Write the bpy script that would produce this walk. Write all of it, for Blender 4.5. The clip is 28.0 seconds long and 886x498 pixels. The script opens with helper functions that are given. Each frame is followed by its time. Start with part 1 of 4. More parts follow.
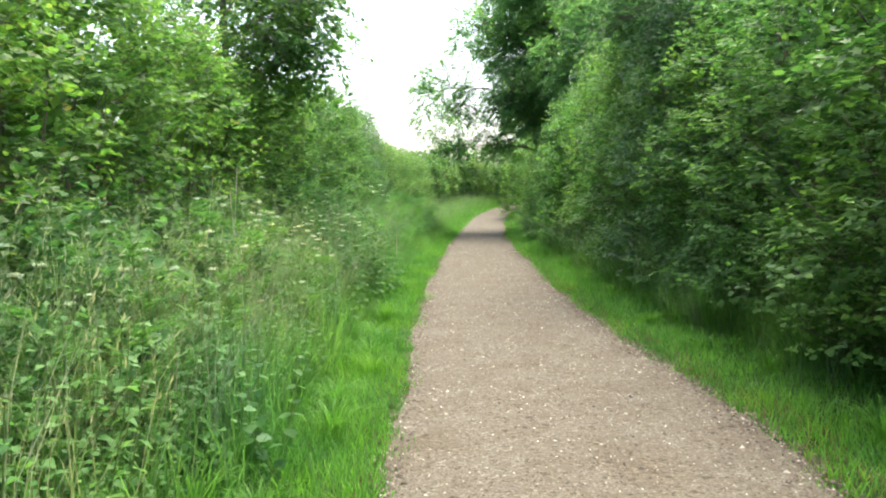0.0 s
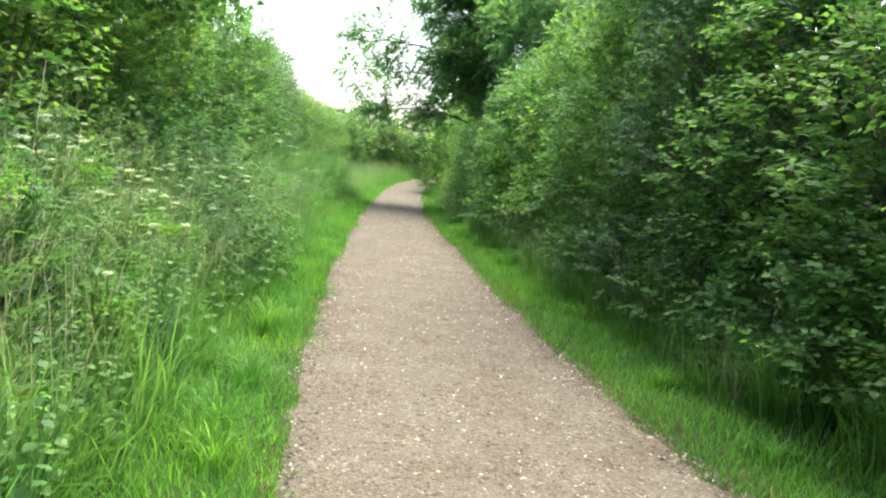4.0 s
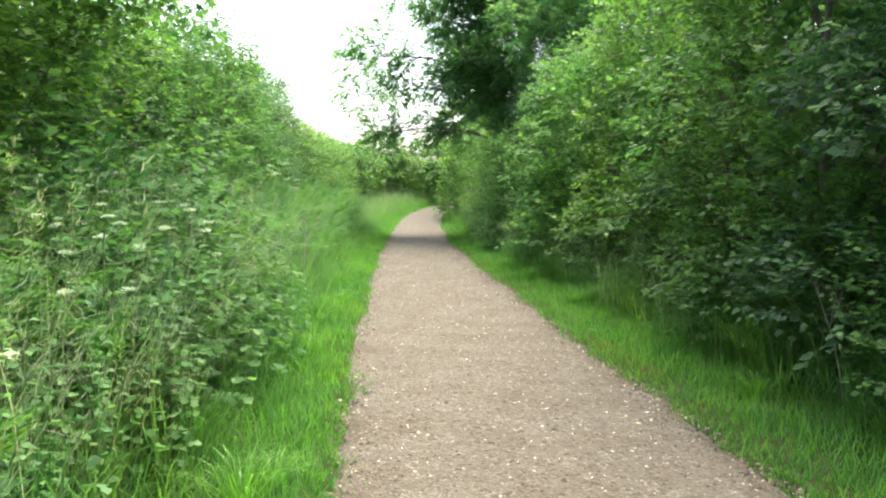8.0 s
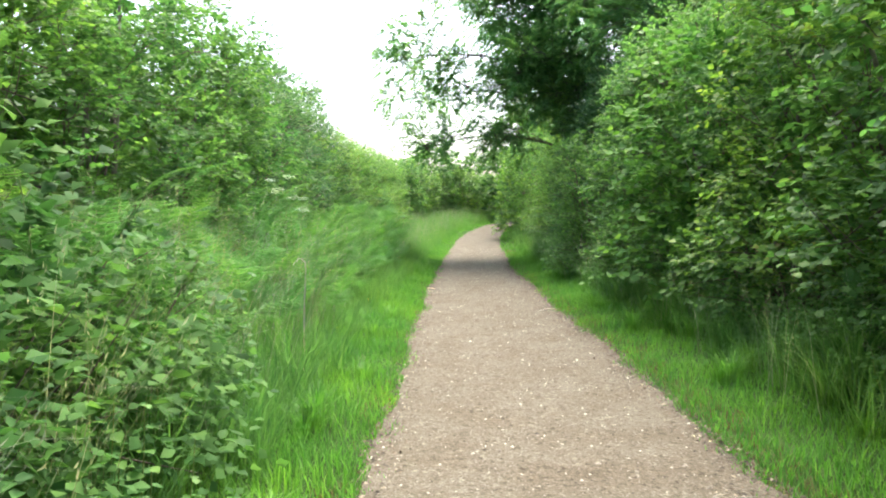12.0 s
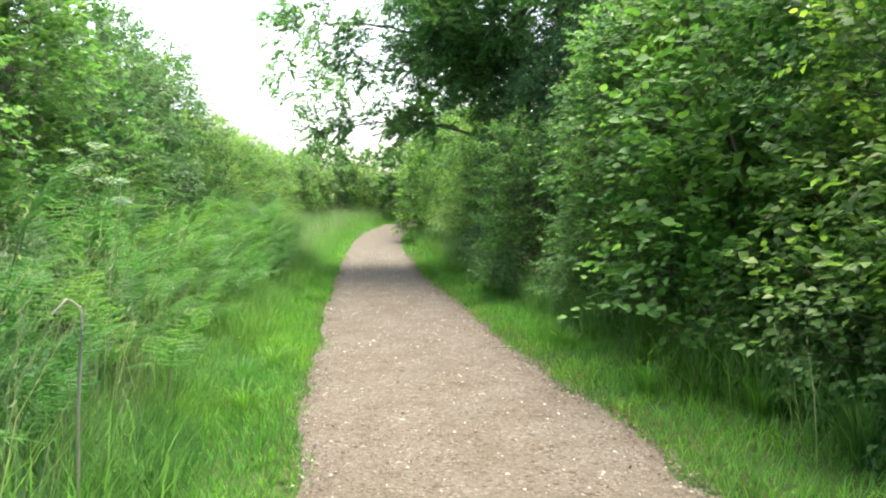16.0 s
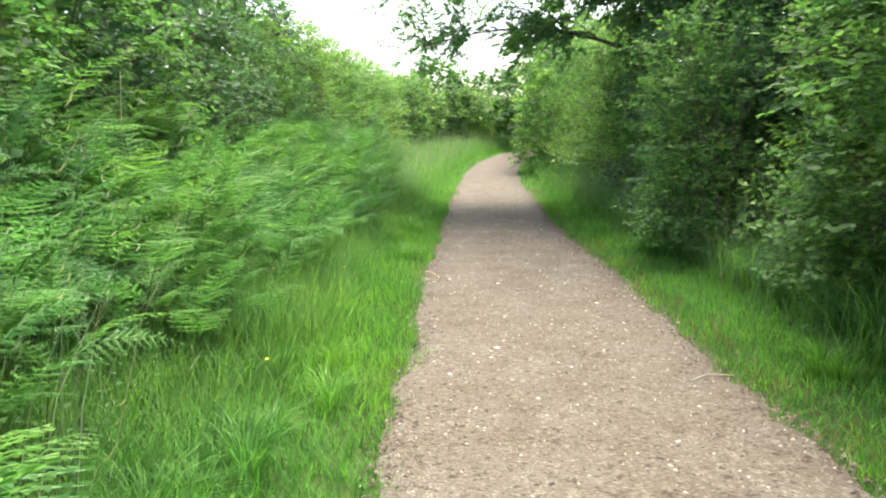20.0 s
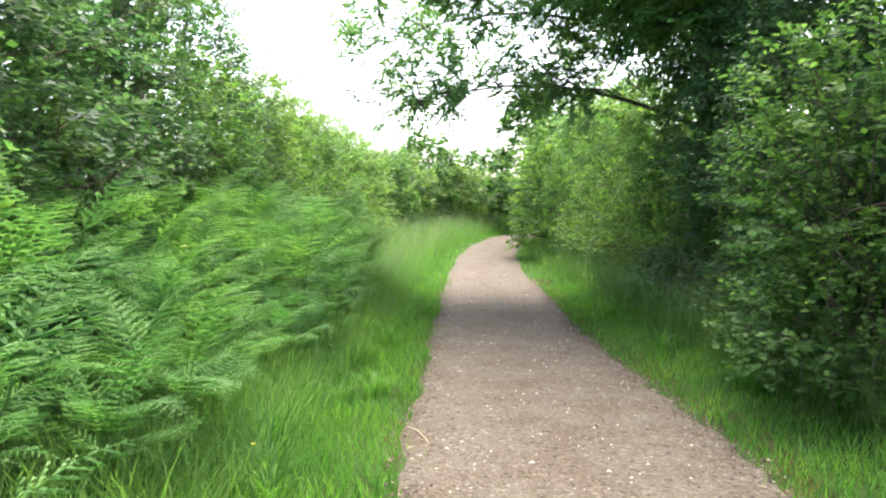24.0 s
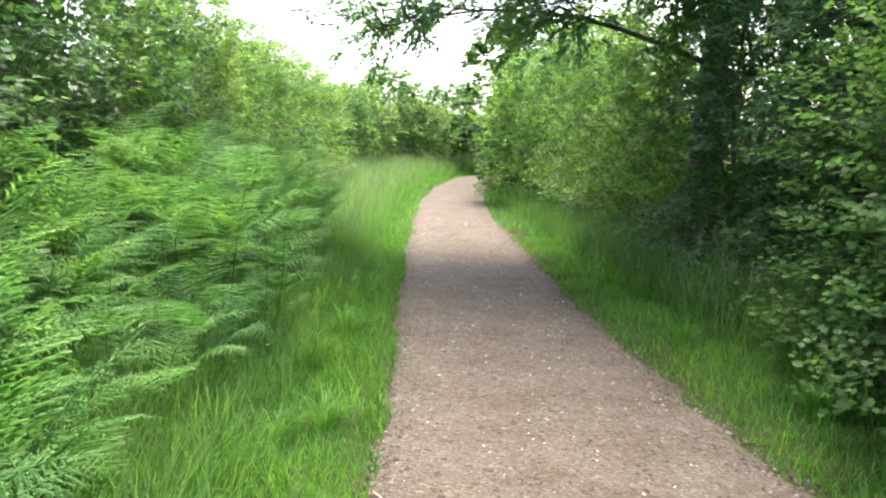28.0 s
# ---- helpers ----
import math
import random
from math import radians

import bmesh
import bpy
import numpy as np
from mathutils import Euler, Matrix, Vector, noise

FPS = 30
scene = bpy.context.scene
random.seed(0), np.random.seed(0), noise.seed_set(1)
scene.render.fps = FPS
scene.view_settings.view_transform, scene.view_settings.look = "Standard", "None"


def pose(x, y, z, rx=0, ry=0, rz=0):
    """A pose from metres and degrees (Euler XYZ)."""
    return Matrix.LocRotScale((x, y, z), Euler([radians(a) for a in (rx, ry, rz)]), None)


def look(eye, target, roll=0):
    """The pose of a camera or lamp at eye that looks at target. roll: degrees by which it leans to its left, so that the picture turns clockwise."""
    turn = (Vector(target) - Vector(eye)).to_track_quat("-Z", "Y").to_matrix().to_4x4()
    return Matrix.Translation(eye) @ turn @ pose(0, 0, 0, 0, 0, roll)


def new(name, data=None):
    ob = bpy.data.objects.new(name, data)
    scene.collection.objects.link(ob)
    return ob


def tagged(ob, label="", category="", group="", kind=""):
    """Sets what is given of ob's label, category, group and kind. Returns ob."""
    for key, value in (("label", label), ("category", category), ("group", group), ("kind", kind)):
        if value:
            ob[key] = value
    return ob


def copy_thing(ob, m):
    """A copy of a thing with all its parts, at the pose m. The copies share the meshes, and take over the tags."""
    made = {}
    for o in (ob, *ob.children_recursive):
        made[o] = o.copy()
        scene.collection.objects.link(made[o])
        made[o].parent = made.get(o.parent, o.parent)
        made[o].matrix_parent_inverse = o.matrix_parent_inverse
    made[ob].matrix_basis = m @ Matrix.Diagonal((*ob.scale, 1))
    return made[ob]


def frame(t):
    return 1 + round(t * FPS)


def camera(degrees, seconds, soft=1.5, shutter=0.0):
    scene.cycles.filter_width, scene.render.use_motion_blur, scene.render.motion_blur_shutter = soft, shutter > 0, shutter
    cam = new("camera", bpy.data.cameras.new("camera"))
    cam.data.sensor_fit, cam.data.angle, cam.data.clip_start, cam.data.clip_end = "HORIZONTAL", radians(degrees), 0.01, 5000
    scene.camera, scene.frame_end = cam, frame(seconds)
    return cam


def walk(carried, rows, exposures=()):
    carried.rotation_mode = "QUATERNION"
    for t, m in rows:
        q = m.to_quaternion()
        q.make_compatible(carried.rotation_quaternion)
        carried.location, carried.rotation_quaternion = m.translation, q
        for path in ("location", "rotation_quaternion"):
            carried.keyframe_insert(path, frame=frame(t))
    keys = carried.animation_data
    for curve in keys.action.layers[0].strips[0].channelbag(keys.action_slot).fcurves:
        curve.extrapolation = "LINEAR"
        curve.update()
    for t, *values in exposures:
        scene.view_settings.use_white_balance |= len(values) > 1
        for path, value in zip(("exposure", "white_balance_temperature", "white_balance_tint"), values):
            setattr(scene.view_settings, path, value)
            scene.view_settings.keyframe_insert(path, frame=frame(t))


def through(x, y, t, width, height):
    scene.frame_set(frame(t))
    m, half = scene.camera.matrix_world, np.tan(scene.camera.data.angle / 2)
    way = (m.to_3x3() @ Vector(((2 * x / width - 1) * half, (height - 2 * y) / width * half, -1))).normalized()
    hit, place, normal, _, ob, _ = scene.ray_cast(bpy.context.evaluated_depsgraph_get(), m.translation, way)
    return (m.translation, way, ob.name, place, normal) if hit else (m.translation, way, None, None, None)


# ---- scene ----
cam = camera(55, 28.0, soft=2.0)
PATH = [
    (0, (-0.000, -0.000, 1.578), (-0.052, 9.982, 0.977), -2.30),
    (0.5, (-0.015, 0.483, 1.541), (0.611, 10.436, 0.808), -2.78),
    (1, (-0.036, 0.941, 1.527), (0.309, 10.912, 0.847), -1.44),
    (1.5, (-0.060, 1.418, 1.525), (0.713, 11.375, 1.025), -1.09),
    (2, (-0.077, 1.874, 1.504), (-0.005, 11.863, 1.053), -1.18),
    (2.5, (-0.141, 2.327, 1.487), (-0.010, 12.309, 0.910), -1.10),
    (3, (-0.196, 2.774, 1.492), (0.584, 12.713, 0.713), 1.59),
    (3.5, (-0.183, 3.164, 1.537), (0.829, 13.076, 0.686), 6.07),
    (5.5, (-0.065, 4.664, 1.502), (1.332, 14.515, 0.502), 3.29),
    (6, (-0.024, 5.136, 1.530), (0.192, 15.087, 0.559), 2.57),
    (6.5, (-0.126, 5.581, 1.535), (0.627, 15.538, 0.995), 1.69),
    (7, (-0.207, 5.992, 1.501), (0.257, 15.957, 0.801), 0.60),
    (7.5, (-0.258, 6.489, 1.468), (0.095, 16.458, 0.754), -0.04),
    (8, (-0.272, 6.990, 1.443), (0.621, 16.931, 0.817), 0.03),
    (8.5, (-0.221, 7.463, 1.442), (-1.099, 17.389, 0.600), -1.40),
    (9, (-0.204, 8.050, 1.451), (0.557, 17.966, 0.405), 1.31),
    (9.5, (-0.167, 8.512, 1.448), (0.521, 18.399, 0.116), -0.92),
    (10, (-0.133, 9.008, 1.457), (-0.081, 18.968, 0.559), -0.79),
    (10.5, (-0.141, 9.424, 1.444), (0.696, 19.374, 0.891), -1.24),
    (11, (-0.024, 9.894, 1.455), (0.374, 19.875, 0.984), -0.99),
    (11.5, (-0.019, 10.327, 1.460), (0.200, 20.318, 1.090), -1.84),
    (13.5, (-0.033, 12.325, 1.536), (0.219, 22.298, 0.853), -0.28),
    (14, (-0.062, 12.749, 1.527), (0.324, 22.718, 0.842), -0.25),
    (14.5, (-0.094, 13.184, 1.534), (0.904, 23.113, 0.886), -0.27),
    (15, (-0.080, 13.666, 1.537), (0.583, 23.625, 0.920), -1.09),
    (15.5, (-0.111, 14.092, 1.513), (1.062, 24.010, 0.999), -1.30),
    (16, (-0.100, 14.534, 1.462), (1.385, 24.412, 1.012), -0.87),
    (16.5, (-0.081, 14.962, 1.456), (0.656, 24.920, 0.914), -0.28),
    (17, (-0.148, 15.440, 1.486), (0.746, 25.365, 0.656), 0.51),
    (17.5, (-0.097, 15.886, 1.483), (0.659, 25.810, 0.510), 1.30),
    (18, (-0.071, 16.343, 1.464), (0.697, 26.272, 0.549), 0.54),
    (18.5, (-0.030, 16.793, 1.458), (1.490, 26.620, 0.407), 1.58),
    (19, (0.038, 17.302, 1.477), (1.046, 27.201, 0.480), 1.53),
    (19.5, (0.004, 17.742, 1.485), (0.862, 27.657, 0.508), 0.98),
    (20, (0.043, 18.164, 1.471), (0.224, 28.080, 0.194), -0.29),
    (20.5, (0.078, 18.534, 1.464), (-0.053, 28.440, 0.102), -0.84),
    (21, (0.059, 19.046, 1.482), (0.753, 28.971, 0.481), -0.46),
    (21.5, (0.090, 19.483, 1.489), (0.214, 29.460, 0.817), 0.15),
    (22, (0.079, 19.930, 1.482), (0.596, 29.910, 1.099), -0.62),
    (22.5, (0.068, 20.339, 1.454), (0.731, 30.308, 1.022), -0.11),
    (24.5, (0.068, 22.189, 1.408), (0.330, 32.181, 1.103), 0.62),
    (25, (0.086, 22.570, 1.402), (0.925, 32.529, 1.061), 1.00),
    (25.5, (0.092, 22.946, 1.424), (1.138, 32.881, 0.969), 0.23),
    (26, (0.070, 23.311, 1.460), (1.618, 33.178, 0.954), -0.98),
    (26.5, (0.094, 23.602, 1.468), (1.990, 33.400, 0.836), -2.34),
    (27, (-0.027, 23.491, 1.492), (1.321, 33.350, 0.498), -3.02),
    (27.5, (-0.096, 23.271, 1.539), (1.327, 33.121, 0.563), -0.07),
    (28, (0.000, 23.671, 1.570), (0.827, 33.579, 0.506), 1.45),
]
walk(cam, [(t, look(eye, target, roll)) for t, eye, target, roll in PATH],
     [(0.0, 2.3, 6500, 4), (3.0, 2.44, 6500, 5), (8.0, 2.49, 6500, 5), (11.0, 2.49, 6500, 5), (14.5, 2.52, 6500, 7), (20.0, 2.56, 6500, 9), (23.5, 2.6, 6500, 13), (28.0, 2.7, 6500, 17)])
world = bpy.data.worlds.new("world")
scene.world = world
world.use_nodes = True
SUN_ELEV, SUN_TURN = 66.0, 20.0  # degrees up, and to the right of straight ahead
sky = world.node_tree.nodes.new("ShaderNodeTexSky")
sky.sky_type, sky.sun_disc = "NISHITA", False
sky.sun_elevation, sky.sun_rotation = radians(SUN_ELEV), radians(SUN_TURN)
sky.dust_density, sky.air_density, sky.ozone_density = 6.0, 0.7, 0.6
world.node_tree.links.new(sky.outputs[0], world.node_tree.nodes["Background"].inputs[0])
world.node_tree.nodes["Background"].inputs[1].default_value = 0.15
sun = new("sun", bpy.data.lights.new("sun", "SUN"))
sun.data.energy, sun.data.angle, sun.data.color = 0.72, radians(34), (1.0, 0.94, 0.86)
a, e = radians(SUN_TURN), radians(SUN_ELEV)
sun.matrix_world = look((20 * math.sin(a), 20 * math.cos(a), 30), (20 * math.sin(a) - math.sin(a) * math.cos(e), 20 * math.cos(a) - math.cos(a) * math.cos(e), 30 - math.sin(e)))

# ---- materials ----


def graph(name):
    m = bpy.data.materials.new(name)
    m.use_nodes = True
    t = m.node_tree
    return m, t.nodes, t.links, t.nodes["Principled BSDF"]


def ramp(nodes, *stops):
    r = nodes.new("ShaderNodeValToRGB")
    els = r.color_ramp.elements
    while len(els) < len(stops):
        els.new(0.5)
    for el, (p, c) in zip(els, stops):
        el.position, el.color = p, (*c, 1)
    return r


def noise_tex(nodes, links, scale, detail=4.0, rough=0.6, coord=None):
    n = nodes.new("ShaderNodeTexNoise")
    n.inputs["Scale"].default_value, n.inputs["Detail"].default_value, n.inputs["Roughness"].default_value = scale, detail, rough
    if coord:
        links.new(coord, n.inputs["Vector"])
    return n


def mixed(nodes, links, kind, fac, a, b):
    m = nodes.new("ShaderNodeMix")
    m.data_type, m.blend_type = "RGBA", kind
    for sock, v in ((m.inputs[0], fac), (m.inputs[6], a), (m.inputs[7], b)):
        if isinstance(v, (int, float)):
            sock.default_value = v
        elif isinstance(v, tuple):
            sock.default_value = (*v, 1)
        else:
            links.new(v, sock)
    return m.outputs[2]


def leafy(name, dark, mid, light, through=0.45, rough=0.55, old=None, gloss=0.22, grey=(1.03, 1.0, 1.08)):
    """Leaves: the colour varies from leaf to leaf and in patches; light shines through."""
    m, nodes, links, p = graph(name)
    geo = nodes.new("ShaderNodeNewGeometry")
    r = ramp(nodes, (0.0, dark), (0.55, mid), (1.0, light))
    links.new(geo.outputs["Random Per Island"], r.inputs[0])
    n = noise_tex(nodes, links, 0.9, 4, 0.65, geo.outputs["Position"])
    tint = ramp(nodes, (0.32, (0.7, 0.82, 1.15)), (0.5, (1.02, 1.0, 1.22)), (0.68, (1.4, 1.2, 1.08)))
    links.new(n.outputs[0], tint.inputs[0])
    c = mixed(nodes, links, "MULTIPLY", 1.0, mixed(nodes, links, "MULTIPLY", 1.0, r.outputs[0], grey), tint.outputs[0])
    if old:
        n2 = noise_tex(nodes, links, 9.0, 2, 0.5, geo.outputs["Position"])
        f = ramp(nodes, (0.62, (0, 0, 0)), (0.74, (1, 1, 1)))
        links.new(n2.outputs[0], f.inputs[0])
        c = mixed(nodes, links, "MIX", f.outputs[0], c, old)
    links.new(c, p.inputs["Base Color"])
    p.inputs["Roughness"].default_value = rough
    p.inputs["Specular IOR Level"].default_value = gloss
    tr = nodes.new("ShaderNodeBsdfTranslucent")
    lit = mixed(nodes, links, "MULTIPLY", 1.0, c, (1.3, 1.38, 0.95))
    links.new(lit, tr.inputs[0])
    mix = nodes.new("ShaderNodeMixShader")
    mix.inputs[0].default_value = min(0.55, through + 0.07)
    links.new(p.outputs[0], mix.inputs[1])
    links.new(tr.outputs[0], mix.inputs[2])
    links.new(mix.outputs[0], nodes["Material Output"].inputs[0])
    return m


def barky(name, dark, light, scale=14.0):
    m, nodes, links, p = graph(name)
    geo = nodes.new("ShaderNodeNewGeometry")
    n = noise_tex(nodes, links, scale, 6, 0.7, geo.outputs["Position"])
    r = ramp(nodes, (0.3, dark), (0.7, light))
    links.new(n.outputs[0], r.inputs[0])
    big = noise_tex(nodes, links, 2.0, 3, 0.6, geo.outputs["Position"])
    moss = ramp(nodes, (0.5, (1, 1, 1)), (0.7, (0.7, 1.0, 0.6)))
    links.new(big.outputs[0], moss.inputs[0])
    links.new(mixed(nodes, links, "MULTIPLY", 1.0, r.outputs[0], moss.outputs[0]), p.inputs["Base Color"])
    p.inputs["Roughness"].default_value = 0.85
    b = nodes.new("ShaderNodeBump")
    b.inputs["Strength"].default_value, b.inputs["Distance"].default_value = 0.6, 0.01
    links.new(n.outputs[0], b.inputs["Height"])
    links.new(b.outputs[0], p.inputs["Normal"])
    return m


def chips(name, stops, rough=0.8):
    m, nodes, links, p = graph(name)
    geo = nodes.new("ShaderNodeNewGeometry")
    r = ramp(nodes, *stops)
    links.new(geo.outputs["Random Per Island"], r.inputs[0])
    n = noise_tex(nodes, links, 90, 2, 0.5, geo.outputs["Position"])
    v = ramp(nodes, (0.2, (0.75, 0.75, 0.75)), (0.8, (1.15, 1.15, 1.15)))
    links.new(n.outputs[0], v.inputs[0])
    links.new(mixed(nodes, links, "MULTIPLY", 1.0, r.outputs[0], v.outputs[0]), p.inputs["Base Color"])
    p.inputs["Roughness"].default_value = rough
    return m


def gravel_ground():
    m, nodes, links, p = graph("packed_gravel")
    geo = nodes.new("ShaderNodeNewGeometry")
    pos = geo.outputs["Position"]
    vor = nodes.new("ShaderNodeTexVoronoi")
    vor.inputs["Scale"].default_value = 75
    links.new(pos, vor.inputs["Vector"])
    vor2 = nodes.new("ShaderNodeTexVoronoi")
    vor2.inputs["Scale"].default_value = 34
    warp = noise_tex(nodes, links, 30, 2, 0.5, pos)
    links.new(mixed(nodes, links, "LINEAR_LIGHT", 0.03, pos, warp.outputs[1]), vor2.inputs["Vector"])
    sep, sep2 = nodes.new("ShaderNodeSeparateColor"), nodes.new("ShaderNodeSeparateColor")
    links.new(vor.outputs["Color"], sep.inputs[0])
    links.new(vor2.outputs["Color"], sep2.inputs[0])
    stones = ramp(nodes, (0.0, (0.054, 0.047, 0.036)), (0.12, (0.095, 0.087, 0.07)), (0.85, (0.122, 0.114, 0.094)), (1.0, (0.18, 0.17, 0.145)))
    links.new(sep.outputs[0], stones.inputs[0])
    flecks = ramp(nodes, (0.0, (0.5, 0.45, 0.4)), (0.1, (0.9, 0.88, 0.85)), (0.88, (1.0, 1.0, 1.0)), (0.98, (1.35, 1.35, 1.32)))
    links.new(sep2.outputs[1], flecks.inputs[0])
    fine = noise_tex(nodes, links, 240, 3, 0.7, pos)
    fr = ramp(nodes, (0.3, (0.7, 0.7, 0.7)), (0.7, (1.2, 1.18, 1.15)))
    links.new(fine.outputs[0], fr.inputs[0])
    c = mixed(nodes, links, "MULTIPLY", 1.0, stones.outputs[0], fr.outputs[0])
    c = mixed(nodes, links, "MULTIPLY", 1.0, c, flecks.outputs[0])
    big = noise_tex(nodes, links, 1.6, 5, 0.65, pos)
    br = ramp(nodes, (0.3, (0.84, 0.76, 0.67)), (0.5, (1.03, 0.99, 0.94)), (0.7, (1.17, 1.15, 1.12)))
    links.new(big.outputs[0], br.inputs[0])
    c = mixed(nodes, links, "MULTIPLY", 1.0, c, br.outputs[0])
    links.new(c, p.inputs["Base Color"])
    p.inputs["Roughness"].default_value = 0.9
    p.inputs["Specular IOR Level"].default_value = 0.15
    b = nodes.new("ShaderNodeBump")
    b.inputs["Strength"].default_value, b.inputs["Distance"].default_value = 0.7, 0.008
    links.new(vor.outputs["Distance"], b.inputs["Height"])
    links.new(b.outputs[0], p.inputs["Normal"])
    return m


def soil_ground():
    m, nodes, links, p = graph("grassy_soil")
    geo = nodes.new("ShaderNodeNewGeometry")
    pos = geo.outputs["Position"]
    a = noise_tex(nodes, links, 22, 5, 0.7, pos)
    r = ramp(nodes, (0.3, (0.03, 0.05, 0.015)), (0.5, (0.035, 0.075, 0.016)), (0.75, (0.06, 0.1, 0.025)))
    links.new(a.outputs[0], r.inputs[0])
    big = noise_tex(nodes, links, 0.35, 4, 0.6, pos)
    br = ramp(nodes, (0.35, (0.75, 0.8, 0.7)), (0.65, (1.15, 1.1, 1.0)))
    links.new(big.outputs[0], br.inputs[0])
    links.new(mixed(nodes, links, "MULTIPLY", 1.0, r.outputs[0], br.outputs[0]), p.inputs["Base Color"])
    p.inputs["Roughness"].default_value = 0.95
    p.inputs["Specular IOR Level"].default_value = 0.1
    b = nodes.new("ShaderNodeBump")
    b.inputs["Strength"].default_value, b.inputs["Distance"].default_value = 0.5, 0.03
    links.new(a.outputs[0], b.inputs["Height"])
    links.new(b.outputs[0], p.inputs["Normal"])
    return m


GRAVEL, SOIL = gravel_ground(), soil_ground()
CHIPS = chips("loose_chips", ((0.0, (0.03, 0.022, 0.016)), (0.3, (0.07, 0.052, 0.038)), (0.5, (0.12, 0.1, 0.076)), (0.8, (0.2, 0.175, 0.145)), (1.0, (0.48, 0.44, 0.38))))
HAWTHORN = leafy("hawthorn_leaf", (0.042, 0.11, 0.022), (0.077, 0.185, 0.033), (0.135, 0.27, 0.05))
MAPLE = leafy("field_maple_leaf", (0.042, 0.11, 0.02), (0.08, 0.185, 0.03), (0.14, 0.27, 0.048), 0.42)
HAZEL = leafy("hazel_leaf", (0.048, 0.135, 0.028), (0.082, 0.2, 0.04), (0.135, 0.275, 0.058), 0.35, 0.55, None, 0.12, (1.0, 1.02, 0.8))
BLACKTHORN = leafy("blackthorn_leaf", (0.034, 0.085, 0.028), (0.056, 0.134, 0.038), (0.098, 0.19, 0.058))
ELM = leafy("elm_leaf", (0.05, 0.125, 0.02), (0.095, 0.21, 0.028), (0.17, 0.31, 0.045), 0.5, 0.45, (0.2, 0.17, 0.06))
ASHLEAF = leafy("ash_leaf", (0.08, 0.185, 0.048), (0.13, 0.275, 0.07), (0.2, 0.36, 0.105), 0.55)
GRASS = leafy("verge_grass", (0.052, 0.14, 0.022), (0.084, 0.222, 0.034), (0.142, 0.305, 0.055), 0.38, 0.55, None, 0.22, (0.97, 1.02, 0.72))
TALLGRASS = leafy("tall_grass", (0.052, 0.14, 0.034), (0.092, 0.208, 0.05), (0.135, 0.26, 0.075), 0.4, 0.55, None, 0.22, (1.0, 1.02, 0.8))
SEED = leafy("grass_seed_head", (0.12, 0.18, 0.07), (0.19, 0.25, 0.11), (0.3, 0.34, 0.19), 0.25, 0.7)
FERN = leafy("bracken_frond", (0.075, 0.19, 0.05), (0.12, 0.268, 0.07), (0.175, 0.34, 0.1), 0.45, 0.55, None, 0.2, (1.0, 1.02, 0.9))
HERB = leafy("weed_leaf", (0.062, 0.16, 0.04), (0.105, 0.235, 0.056), (0.17, 0.32, 0.09), 0.42, 0.5, None, 0.22, (0.98, 1.02, 0.78))
NETTLE = leafy("nettle_leaf", (0.05, 0.135, 0.038), (0.085, 0.205, 0.055), (0.15, 0.285, 0.09), 0.38, 0.5, None, 0.22, (0.96, 1.03, 0.76))
BRAMBLE = leafy("bramble_leaf", (0.038, 0.1, 0.027), (0.062, 0.15, 0.038), (0.105, 0.215, 0.06), 0.35, 0.6, None, 0.1, (0.98, 1.03, 0.82))
STEM = leafy("green_stem", (0.09, 0.16, 0.035), (0.14, 0.22, 0.05), (0.2, 0.28, 0.08), 0.1, 0.55)
PETAL = leafy("white_flower", (0.3, 0.37, 0.22), (0.42, 0.48, 0.32), (0.6, 0.63, 0.5), 0.3, 0.6, None, 0.22, (0.92, 1.0, 0.85))
YELLOW = leafy("yellow_flower", (0.7, 0.55, 0.03), (0.8, 0.65, 0.04), (0.85, 0.7, 0.06), 0.3, 0.4)
STALK = leafy("bracken_stalk", (0.05, 0.1, 0.025), (0.08, 0.14, 0.035), (0.12, 0.17, 0.05), 0.1, 0.55)
DEAD = leafy("dry_stem", (0.4, 0.36, 0.22), (0.5, 0.46, 0.3), (0.6, 0.56, 0.4), 0.1, 0.7)
BARK = barky("grey_bark", (0.06, 0.05, 0.04), (0.18, 0.155, 0.12))
TWIG = barky("brown_twig", (0.05, 0.038, 0.028), (0.13, 0.1, 0.07), 40)

# ---- mesh tools ----
rng = np.random.default_rng(7)


def mesh_of(name, verts, faces, material, smooth=False):
    verts, faces = np.asarray(verts, np.float32), np.asarray(faces, np.int32)
    me = bpy.data.meshes.new(name)
    k = faces.shape[1]
    me.vertices.add(len(verts))
    me.vertices.foreach_set("co", verts.ravel())
    me.loops.add(faces.size)
    me.loops.foreach_set("vertex_index", faces.ravel())
    me.polygons.add(len(faces))
    me.polygons.foreach_set("loop_start", np.arange(0, faces.size, k, dtype=np.int32))
    if smooth:
        me.polygons.foreach_set("use_smooth", np.ones(len(faces), bool))
    me.materials.append(material)
    me.update(calc_edges=True)
    return me


def part(name, me, parent, label=""):
    ob = new(name, me)
    ob.parent = parent
    return tagged(ob, label)


def unit(v):
    return v / np.maximum(np.linalg.norm(v, axis=-1, keepdims=True), 1e-9)


